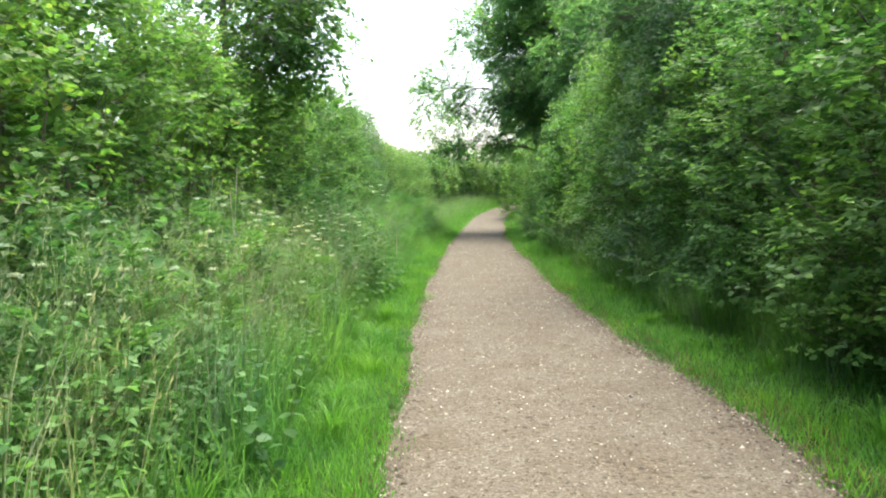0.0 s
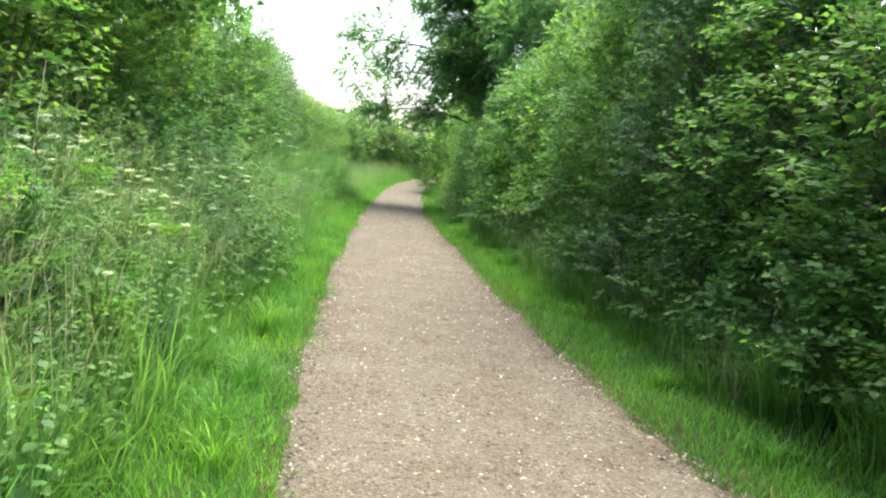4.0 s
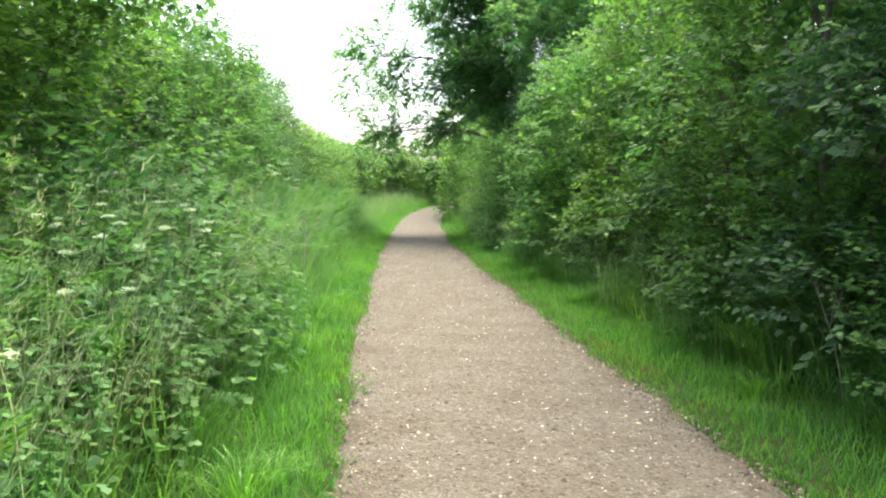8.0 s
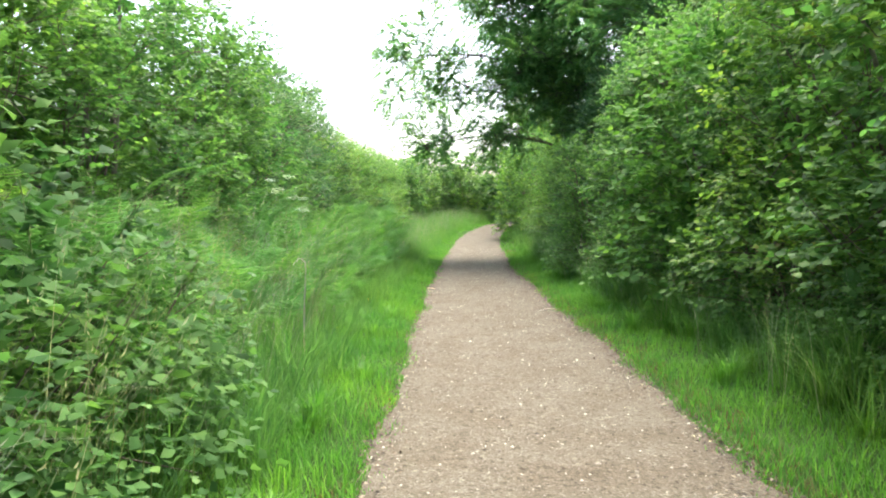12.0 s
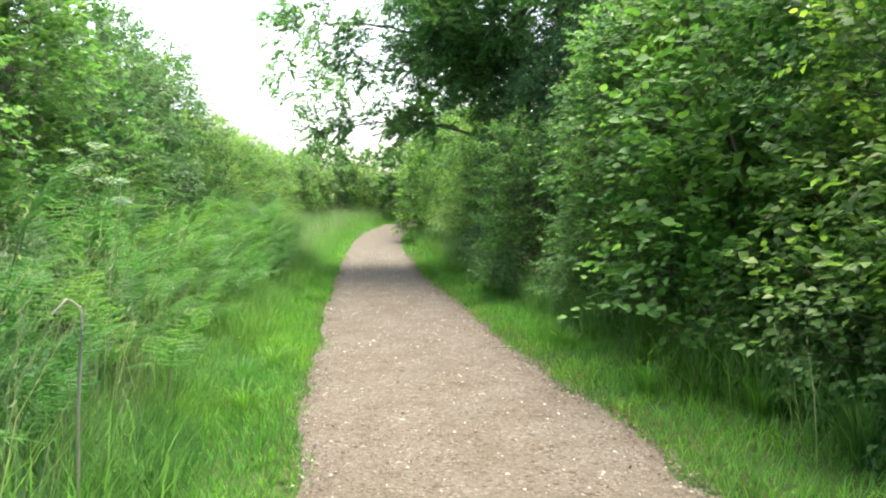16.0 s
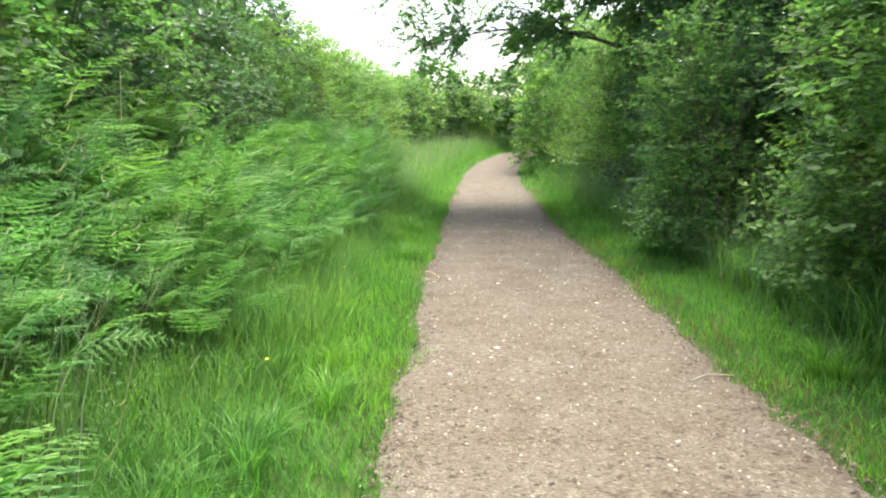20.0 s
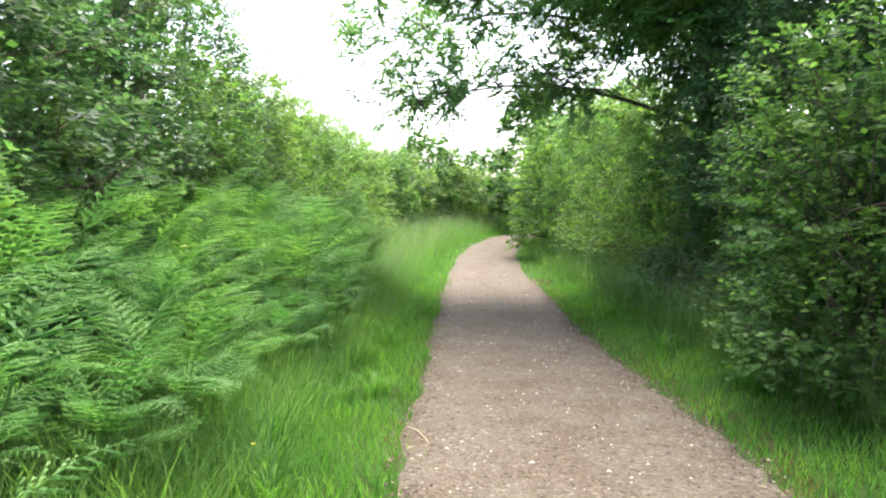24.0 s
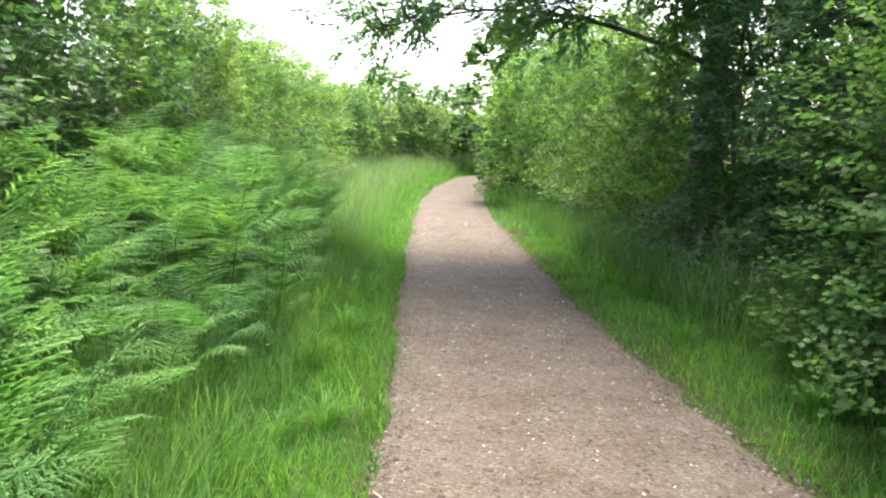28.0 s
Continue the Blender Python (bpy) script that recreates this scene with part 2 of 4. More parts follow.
def scatter(template, pos, along, up, size, width=None):
    """Copies of a small template, joined: each at pos, its y along `along`, its z towards `up`."""
    tv, tf = template
    along = unit(along)
    side = unit(np.cross(along, up))
    up = np.cross(side, along)
    s = np.broadcast_to(size, (len(pos),))[:, None, None]
    w = s if width is None else np.broadcast_to(width, (len(pos),))[:, None, None]
    v = pos[:, None] + w * tv[None, :, :1] * side[:, None] + s * tv[None, :, 1:2] * along[:, None] + s * tv[None, :, 2:] * up[:, None]
    f = tf[None] + (np.arange(len(pos)) * len(tv))[:, None, None]
    return v.reshape(-1, 3), f.reshape(-1, tf.shape[1])


def join(pieces):
    vs, fs, n = [], [], 0
    for v, f in pieces:
        vs.append(v)
        fs.append(np.asarray(f) + n)
        n += len(v)
    return np.concatenate(vs), np.concatenate(fs)


def template(points, faces):
    return np.array(points, float), np.array(faces, int)


OVATE = template([(0, 0, 0), (-0.3, 0.4, 0.08), (0, 1, -0.1), (0.3, 0.4, 0.08), (0, 0.5, 0)], [(0, 4, 1), (1, 4, 2), (0, 3, 4), (4, 3, 2)])
NARROW = template([(0, 0, 0), (-0.15, 0.45, 0.03), (0, 1, -0.12), (0.15, 0.45, 0.03)], [(0, 3, 1), (1, 3, 2)])
LOBED = template(
    [(0, 0, 0), (-0.42, 0.3, 0.06), (-0.16, 0.45, 0.02), (-0.36, 0.78, 0.02), (0, 1, -0.12), (0.36, 0.78, 0.02), (0.16, 0.45, 0.02), (0.42, 0.3, 0.06)],
    [(0, 2, 1), (2, 4, 3), (0, 6, 2), (6, 4, 2), (0, 7, 6), (6, 5, 4)])
PALMATE = template(
    [(0, 0.1, 0), (-0.5, 0.06, 0.05), (-0.28, 0.3, 0), (-0.62, 0.55, -0.02), (-0.2, 0.58, 0), (0, 1, -0.14), (0.2, 0.58, 0), (0.62, 0.55, -0.02), (0.28, 0.3, 0), (0.5, 0.06, 0.05)],
    [(0, 2, 1), (2, 4, 3), (0, 4, 2), (4, 6, 5), (0, 6, 4), (0, 8, 6), (8, 7, 6), (0, 9, 8)])
KITE = template([(0, 0, 0), (-0.34, 0.45, 0.08), (0, 1, -0.1), (0.34, 0.45, 0.08)], [(0, 3, 1), (1, 3, 2)])
SPRAY = template([(0, 0, 0), (-0.27, 0.25, 0.06), (-0.27, 0.62, 0.04), (0, 1, -0.12), (0.27, 0.62, 0.04), (0.27, 0.25, 0.06)], [(0, 3, 1), (1, 3, 2), (0, 5, 3), (5, 4, 3)])
ROUND = template(
    [(0, 0, 0), (-0.36, 0.18, 0.05), (-0.46, 0.52, 0.06), (-0.2, 0.86, 0), (0, 1.0, -0.1), (0.2, 0.86, 0), (0.46, 0.52, 0.06), (0.36, 0.18, 0.05), (0, 0.5, -0.02)],
    [(8, 1, 0), (8, 2, 1), (8, 3, 2), (8, 4, 3), (8, 5, 4), (8, 6, 5), (8, 7, 6), (8, 0, 7)])


def spun(n, spread=1.0):
    return unit(rng.normal(size=(n, 3))) * spread


def tube(path, radii, sides=6):
    """A tapered tube along a line of points, as quads."""
    path, radii = np.asarray(path, float), np.asarray(radii, float)
    d = unit(np.gradient(path, axis=0))
    ref = np.where(np.abs(d[:, 2:]) > 0.9, (1.0, 0, 0), (0, 0, 1.0))
    s = unit(np.cross(d, ref))
    u = np.cross(s, d)
    ang = np.linspace(0, 2 * np.pi, sides, endpoint=False)
    ring = path[:, None] + radii[:, None, None] * (np.cos(ang)[None, :, None] * s[:, None] + np.sin(ang)[None, :, None] * u[:, None])
    i, j = np.meshgrid(np.arange(len(path) - 1), np.arange(sides), indexing="ij")
    k = (j + 1) % sides
    f = np.stack([i * sides + j, i * sides + k, (i + 1) * sides + k, (i + 1) * sides + j], -1).reshape(-1, 4)
    return ring.reshape(-1, 3), f


def bowed(a, b, bend, n=6):
    """A line from a to b with a random bow."""
    t = np.linspace(0, 1, n)[:, None]
    return np.asarray(a) * (1 - t) + np.asarray(b) * t + np.sin(np.pi * t) * np.asarray(bend)


def twigs(centres, out, leaf, per, length, size, droop=0.0):
    """Leaves set along short twigs that start at the centres and point out."""
    n = len(centres)
    c, d = np.repeat(centres, per, 0), np.repeat(out, per, 0)
    t = np.tile(np.linspace(0.1, 1, per), n)[:, None]
    lo = np.repeat(length, per)[:, None]
    flat = unit(np.cross(d, (0, 0, 1.0)) + 1e-3)
    sgn = np.tile(np.where(np.arange(per) % 2, 1.0, -1.0), n)[:, None]
    pos = c + d * t * lo + (0, 0, -1) * (t * t) * lo * droop + rng.normal(size=(n * per, 3)) * 0.02
    along = d * 0.7 + flat * sgn * 0.9 + spun(n * per, 0.35) + (0, 0, -0.15)
    up = (0, 0, 1.0) + d * 0.6 + spun(n * per, 0.7)
    return scatter(leaf, pos, along, up, rng.uniform(0.7, 1.25, n * per) * size)


# ---- the plan: edges of the path and the lie of the ground ----
EDGE_Y = np.array([-30, 5, 10, 14, 18, 22, 26, 30, 34, 37, 42, 46, 50, 54, 58, 62, 65, 70, 80, 95, 120, 150])
EDGE_L = np.array([-0.3, -0.4, -0.42, -0.42, -0.28, -0.17, -0.02, 0.16, 0.38, 0.52, 0.85, 1.12, 1.48, 2.0, 2.75, 3.75, 4.75, 7.0, 12.5, 23.0, 44.0, 72.0])
EDGE_R = np.array([2.1, 1.98, 1.8, 1.7, 1.86, 1.88, 2.02, 2.14, 2.25, 2.58, 2.85, 3.12, 3.45, 3.95, 4.7, 5.75, 6.8, 9.1, 14.8, 25.5, 46.6, 74.6])


def left_edge(y):
    return np.interp(y, EDGE_Y, EDGE_L) + 0.03 * np.sin(y * 1.1) + 0.018 * np.sin(y * 2.9 + 1) + 0.012 * np.sin(y * 7.3)


def right_edge(y):
    return np.interp(y, EDGE_Y, EDGE_R) + 0.03 * np.sin(y * 0.9 + 2) + 0.018 * np.sin(y * 2.6) + 0.012 * np.sin(y * 6.9)


def step(a, b, x):
    t = np.clip((x - a) / (b - a), 0, 1)
    return t * t * (3 - 2 * t)


def climb(y):
    """The gentle rise of the land towards the bend."""
    return 0.8 * step(41, 69, y)


def ground_z(x, y):
    dl, dr = left_edge(y) - x, x - right_edge(y)
    rise = 0.4 * step(0.5, 2.8, dl) + 0.28 * step(0.6, 2.6, dr)
    return climb(y) + np.where((dl < 0) & (dr < 0), -0.03, rise + 0.03 * step(-0.05, 0.25, np.maximum(dl, dr)))


def sheet(name, xs, ys, zf, material):
    X, Y = np.meshgrid(xs, ys)
    v = np.stack([X, Y, zf(X, Y)], -1).reshape(-1, 3)
    n = len(xs)
    i, j = np.meshgrid(np.arange(len(ys) - 1), np.arange(n - 1), indexing="ij")
    f = np.stack([i * n + j, i * n + j + 1, (i + 1) * n + j + 1, (i + 1) * n + j], -1).reshape(-1, 4)
    return new(name, mesh_of(name, v, f, material, True))


xs = np.concatenate([-np.geomspace(900, 9, 14), np.arange(-8, 14, 0.22), np.geomspace(14.5, 900, 14)])
ys = np.concatenate([-np.geomspace(900, 31, 10), np.arange(-30, 60, 0.5), np.arange(60, 150, 1.5), np.geomspace(152, 2500, 16)])
tagged(sheet("ground", xs, ys, ground_z, SOIL), "grassy earth verge and banks beside the path", "ground", kind="structure")

py = np.arange(-20, 150, 0.14)
cols = np.linspace(0, 1, 15)
le = left_edge(py) - 0.08 + 0.04 * np.sin(py * 13) * np.sin(py * 3.1) + 0.05 * np.sin(py * 4.3) * np.sin(py * 1.7)
re = right_edge(py) + 0.08 + 0.04 * np.sin(py * 11 + 2) * np.sin(py * 2.3) + 0.05 * np.sin(py * 3.7 + 1) * np.sin(py * 1.9)
PX = le[:, None] * (1 - cols) + re[:, None] * cols
PZ = climb(py)[:, None] + 0.012 + 0.02 * (1 - (2 * cols - 1) ** 2)[None] + 0.005 * np.sin(PX * 9 + py[:, None] * 1.3) * np.sin(py[:, None] * 3.7)
PZ[:, [0, -1]] -= 0.032
v = np.stack([PX, np.broadcast_to(py[:, None], PX.shape), PZ], -1).reshape(-1, 3)
i, j = np.meshgrid(np.arange(len(py) - 1), np.arange(14), indexing="ij")
f = np.stack([i * 15 + j, i * 15 + j + 1, (i + 1) * 15 + j + 1, (i + 1) * 15 + j], -1).reshape(-1, 4)
tagged(new("path", mesh_of("path", v, f, GRAVEL, True)), "pale brown footpath of packed gravel and wood chips", "path", kind="structure")

# ---- shrubs and trees ----


def shrub_meshes(name, leaf, material, size, count, per, deep, wide, high, lobes=78, shoots=40, length=(0.16, 0.36), back=0.12, low=0.3, fine=0.45, fill=2300, blade=0.15, stem=0.045):
    """Crown and stem meshes of a shrub whose full side looks to -x."""
    global rng
    rng = np.random.default_rng(len(name) * 7 + lobes)
    c = []
    for n in range(lobes):  # clumps of leaves kept apart, with hollows between them
        z = rng.uniform(low, high - 0.45, 10)
        ang = rng.uniform(-np.pi, np.pi, 10)
        prof = np.interp(z / high, (0, 0.1, 0.35, 0.65, 0.85, 1), (0.9, 1.03, 1.0, 0.84, 0.66, 0.35)) * rng.uniform(0.68, 0.95, 10)
        q = np.stack([-np.cos(ang) * deep * prof, np.sin(ang) * wide * prof, z], 1)
        gap = [min((np.sum(((p - o) * (1, 1, 1.25)) ** 2) for o in c), default=1.0) for p in q]
        c.append(q[int(np.argmax(gap))])
    c = np.array(c)
    r = rng.uniform(0.9, 1.6, lobes) * 2.3 / math.sqrt(lobes + 10)
    pick = rng.choice(lobes, count * 3, p=r**2 / (r**2).sum())
    d = spun(len(pick))
    radial = unit(c[pick] * (1, 1, 0) + (0, 0, 1e-3))
    keep = ((d * radial).sum(1) > -0.35) & (d[:, 2] > rng.uniform(-0.75, -0.05, len(pick))) & ((d[:, 0] + radial[:, 0] < 0.7) | (rng.random(len(pick)) < back))
    pick, d, radial = pick[keep][:count], d[keep][:count], radial[keep][:count]
    start = c[pick] + d * (1, 1, 0.75) * r[pick][:, None] * rng.uniform(0.6, 1.0, (len(pick), 1))
    start[:, 2] = np.maximum(start[:, 2], 0.12)
    out = unit(d + 0.4 * radial + (0, 0, 0.3) + spun(len(pick), 0.3))
    h = int(len(pick) * fine)
    bits = [twigs(start[:h], out[:h], leaf, per, rng.uniform(*length, h), size, 0.15)]
    g = h + int((len(pick) - h) * 0.4)
    for a, b, shape in ((h, g, KITE if size > 0.14 else SPRAY), (g, len(pick), KITE)):
        bits.append(twigs(start[a:b], out[a:b], shape, per, rng.uniform(*length, b - a), size * 1.05, 0.15))
    m = rng.choice(lobes, fill)
    deep_in = c[m] * (0.5, 0.74, 1.0) + spun(fill) * (r[m] * rng.uniform(0.1, 0.8, fill))[:, None]
    deep_in[:fill // 3, 2] = rng.uniform(0.1, 1.2, fill // 3)
    bits.append(scatter(KITE, deep_in, spun(fill), spun(fill), rng.uniform(0.75, 1.25, fill) * blade))
    if shoots:
        a = rng.uniform(-np.pi, np.pi, shoots)
        q = rng.uniform(0.2, 0.95, shoots) ** 0.5
        hh = high * rng.uniform(0.82, 0.98, shoots) * (1 - 0.25 * q)
        s = np.stack([-np.cos(a) * deep * q * 0.85, np.sin(a) * wide * q * 0.85, hh], 1)
        o = unit(np.stack([rng.normal(0, 0.25, shoots), rng.normal(0, 0.25, shoots), np.ones(shoots)], 1))
        bits.append(twigs(s, o, leaf, 12, rng.uniform(0.4, 0.9, shoots), size * 0.9, 0.0))
    crown = mesh_of(name + "_crown", *join(bits), material)
    stems, limbs = [], []
    for k in range(6):
        a = rng.uniform(0, 2 * np.pi)
        foot = np.array([0.25 * math.cos(a), 0.3 * math.sin(a), -0.1])
        g = k * lobes // 6
        tip = c[g] * (0.6, 0.6, 1)
        line = bowed(foot, tip, spun(1)[0] * 0.15, 7)
        stems.append(tube(line, np.linspace(stem, stem * 0.3, 7), 6))
        for m in range(4):
            e = c[(g + m + 1) % lobes]
            b = line[rng.integers(2, 6)]
            limbs.append(tube(bowed(b, e, spun(1)[0] * 0.12, 5), np.linspace(0.016, 0.004, 5), 4))
    for p, o in zip(start[::9], out[::9]):
        limbs.append(tube(np.stack([p - o * 0.35, p, p + o * 0.25]), (0.006, 0.004, 0.0015), 3))
    return crown, mesh_of(name + "_stems", *join(stems), BARK, True), mesh_of(name + "_limbs", *join(limbs), TWIG, True)


def shrub(name, meshes, label, category="shrub", group=""):
    root = tagged(new(name), label, category, group)
    part("crown", meshes[0], root)
    part("trunk", meshes[1], root)
    part("bough", meshes[2], root)
    return root


def planted(proto, x, y, turn, scale=1.0, tall=None, sink=0.06):
    """A copy of a plant that stands on the ground at x, y."""
    ob = copy_thing(proto, pose(x, y, float(ground_z(np.array(x), np.array(y))) - sink, 0, 0, turn))
    ob.scale = (scale, scale, scale if tall is None else tall)
    return ob


KINDS = {
    "maple": ("field_maple_shrub", shrub_meshes("field_maple", PALMATE, MAPLE, 0.084, 1250, 9, 1.75, 1.7, 4.8, fine=0.2), "tall field maple shrub with bright lobed leaves in the hedge"),
    "hawthorn": ("hawthorn_shrub", shrub_meshes("hawthorn", LOBED, HAWTHORN, 0.07, 1300, 10, 1.7, 1.7, 4.6, fine=0.1), "dense green hawthorn shrub in the hedge beside the path"),
    "hawthorn2": ("hawthorn_shrub", shrub_meshes("hawthorn_b", LOBED, HAWTHORN, 0.07, 1300, 10, 1.75, 1.8, 4.9, 84, fine=0.1), "dense green hawthorn shrub in the hedge beside the path"),
    "blackthorn": ("blackthorn_shrub", shrub_meshes("blackthorn", OVATE, BLACKTHORN, 0.068, 1200, 10, 1.65, 1.7, 4.6, 70, fine=0.14), "dark blue-green blackthorn shrub, also used for shaded hedge, with deep shade inside"),
    "hazel": ("hazel_shrub", shrub_meshes("hazel", ROUND, HAZEL, 0.1, 270, 8, 0.85, 0.8, 3.8, 24, 12, (0.3, 0.6), fine=0.5), "hazel shrub with large round bright green leaves"),
    "elm": ("elm_shrub", shrub_meshes("elm", OVATE, ELM, 0.074, 1150, 10, 1.7, 1.7, 4.2, 74, 110, fine=0.14), "yellow-green elm shrub with upright leafy shoots"),
    "slender": ("hawthorn_shrub", shrub_meshes("young_hawthorn", LOBED, HAWTHORN, 0.062, 640, 9, 0.6, 0.6, 3.1, 22, 14, (0.15, 0.35), 0.5, fine=0.5, fill=600, blade=0.09, stem=0.012), "slender pale-leaved young hawthorn standing out from the hedge"),
    "bramble": ("bramble_bush", shrub_meshes("bramble_bush", PALMATE, BRAMBLE, 0.078, 240, 7, 0.6, 0.6, 1.25, 18, 10, (0.12, 0.3), 1.0, 0.15, fine=0.5, fill=220, blade=0.08, stem=0.008), "low bramble bush with broad dark green lobed leaves on the bank"),
    "low": ("hawthorn_shrub", shrub_meshes("low_hawthorn", LOBED, HAWTHORN, 0.062, 300, 8, 0.6, 0.8, 1.5, 22, 6, (0.14, 0.34), 0.6, 0.15, fine=0.4, fill=300, blade=0.08, stem=0.01), "low leafy hawthorn shoots spilling out at the foot of the hedge"),
    "far": ("hawthorn_shrub", shrub_meshes("far_hawthorn", KITE, HAWTHORN, 0.16, 480, 7, 1.8, 2.2, 3.9, 40, 24, fill=800, blade=0.24), "green hawthorn shrub in the far hedge"),
    "far_elm": ("elm_shrub", shrub_meshes("far_elm", KITE, ELM, 0.155, 480, 7, 1.8, 2.2, 3.8, 40, 40, fill=800, blade=0.24), "light green elm shrub in the far hedge"),
}
PROTO = {k: shrub(n, m, lab, "shrub", "hedge shrubs") for k, (n, m, lab) in KINDS.items()}
USED = set()


def hedge_plant(kind, x, y, turn, scale, tall):
    """The first of a kind stands itself; the others are copies of it."""
    if kind in USED:
        return planted(PROTO[kind], x, y, turn, scale, tall)
    USED.add(kind)
    ob = PROTO[kind]
    ob.matrix_basis = pose(x, y, float(ground_z(np.array(x), np.array(y))) - 0.06, 0, 0, turn)
    ob.scale = (scale, scale, tall)
    return ob


rng = np.random.default_rng(21)
RIGHT = [  # y, kind, distance of the middle from the path's edge, height factor
    (-5.5, "far", 2.3, 1.15), (-2.5, "far", 2.25, 1.15), (0.4, "hawthorn2", 2.2, 0.85), (2.0, "maple", 2.15, 0.85), (3.8, "hawthorn", 2.1, 0.85),
    (5.8, "maple", 2.1, 0.88), (7.9, "hawthorn2", 2.0, 0.85), (10.1, "hawthorn", 2.2, 0.92), (12.2, "blackthorn", 2.2, 1.05), (14.3, "hawthorn", 2.15, 1.05),
    # the elm at y 18.6: lighter leaves make up for the hedge's own shade
    (16.4, "maple", 2.35, 1.0), (18.6, "elm", 2.4, 1.15), (20.3, "hawthorn", 2.5, 1.1), (21.3, "hazel", 1.75, 1.0), (23.0, "hawthorn", 2.2, 0.95), (24.2, "hawthorn2", 2.35, 0.9),
    # the blackthorns past y 27 have darker leaves in place of the ash's shade
    (25.8, "elm", 2.75, 1.0), (27.2, "blackthorn", 3.4, 1.1), (28.6, "blackthorn", 2.9, 1.15), (30.6, "blackthorn", 2.5, 1.05), (32.9, "blackthorn", 2.7, 1.1), (35.4, "hawthorn", 2.7, 1.0),
    (38.2, "elm", 2.6, 1.0), (41.2, "elm", 2.5, 1.05), (44.2, "elm", 2.5, 1.25), (47.2, "hawthorn", 2.5, 1.25), (27.9, "slender", 1.3, 1.0), (29.3, "slender", 1.7, 0.8),
    # a taller row behind
    (1.0, "far", 4.3, 1.0), (4.0, "far", 4.3, 1.0), (6.9, "far", 4.2, 1.05), (9.4, "far", 4.2, 1.2), (11.6, "far", 4.3, 1.5), (14.0, "far", 4.4, 1.5), (17.2, "far", 4.3, 1.5), (20.3, "far", 4.4, 1.55), (23.4, "far", 4.4, 1.2),
    (25.4, "far", 4.6, 1.2), (27.6, "far", 4.8, 1.5), (29.8, "far", 4.9, 1.45), (33.0, "far", 5.1, 1.2), (28.4, "far", 6.8, 1.5), (32.0, "far", 6.9, 1.4), (36.6, "far_elm", 5.1, 1.2),
]
for y, kind, off, tall in RIGHT:
    x = float(np.interp(y, EDGE_Y, EDGE_R)) + off + (0.0 if kind in ("slender", "hazel") else 0.35)
    hedge_plant(kind, x, y, rng.uniform(-25, 25), rng.uniform(0.97, 1.1), tall * rng.uniform(0.97, 1.05))

# elms from y 5 to 14 have lighter leaves in place of sunlit ones
LEFT = [
    (-5.0, "far", 3.8, 1.15), (-1.5, "far", 3.8, 1.15), (1.2, "maple", 4.0, 1.05), (3.6, "maple", 4.0, 1.0), (5.9, "elm", 3.9, 1.0),
    (8.2, "maple", 3.9, 0.92), (10.6, "elm", 3.8, 1.02), (13.2, "elm", 4.0, 1.05), (15.6, "elm", 4.1, 1.05), (18.0, "hawthorn2", 4.1, 0.92),
    # blackthorns here take the place of darker hawthorns
    (20.4, "hawthorn", 3.7, 0.95), (22.8, "hawthorn2", 3.8, 1.0), (25.2, "hawthorn", 3.7, 1.0), (27.6, "blackthorn", 3.9, 0.95), (30.2, "blackthorn", 4.1, 1.0),
    (32.5, "hawthorn", 4.2, 1.08), (34.6, "blackthorn", 4.3, 1.1), (37.2, "elm", 4.2, 0.95), (39.2, "elm", 4.3, 0.96), (42.0, "elm", 4.3, 0.98), (44.8, "hawthorn", 4.3, 0.88), (47.4, "elm", 4.3, 0.95), (50.0, "elm", 4.3, 0.95),
    (-0.5, "far", 6.2, 1.0), (2.4, "far_elm", 6.2, 1.0), (5.4, "far", 6.2, 1.0), (8.6, "far_elm", 6.1, 1.0), (11.8, "far", 6.2, 1.05), (15.0, "far_elm", 6.2, 1.05), (19.0, "far", 5.6, 1.2), (21.5, "far", 5.6, 1.2), (24.0, "far", 5.7, 1.15), (27.0, "far", 5.8, 1.05), (30.5, "far", 5.9, 1.1), (33.5, "far", 6.0, 1.1),
]
for y, kind, off, tall in LEFT:
    x = float(np.interp(y, EDGE_Y, EDGE_L)) - off
    hedge_plant(kind, x, y, 180 + rng.uniform(-25, 25), rng.uniform(0.97, 1.1), tall * rng.uniform(0.97, 1.04))

for n, y in enumerate(np.arange(52.5, 92, 2.5)):
    hedge_plant("far" if n % 3 == 2 else "far_elm", float(np.interp(y, EDGE_Y, EDGE_L)) - 4.3 + rng.normal(0, 0.3), float(y), 180 + rng.uniform(-40, 40), 0.95, rng.uniform(0.88, 1.02) * (1.0 if y < 62 else 0.88))
for n, y in enumerate(np.arange(50.5, 92, 2.5)):
    hedge_plant("far" if n % 3 else "far_elm", float(np.interp(y, EDGE_Y, EDGE_R)) + 2.3 + rng.normal(0, 0.25), float(y), rng.uniform(-40, 40), 1.05, rng.uniform(1.15, 1.4))


for y, off, size in ((12.1, 1.7, 1.0), (12.9, 1.35, 0.85), (13.4, 2.2, 1.2), (14.1, 1.6, 1.0), (14.8, 2.3, 1.25), (15.3, 1.5, 0.9), (15.9, 2.0, 1.1), (5.2, 2.3, 0.95), (6.6, 2.6, 1.05), (8.4, 2.2, 0.9), (10.2, 2.4, 1.0), (22.0, 2.9, 1.0), (3.9, 1.9, 0.75)):
    hedge_plant("bramble", float(np.interp(y, EDGE_Y, EDGE_L)) - off, y, rng.uniform(0, 360), size, size * rng.uniform(0.95, 1.15))
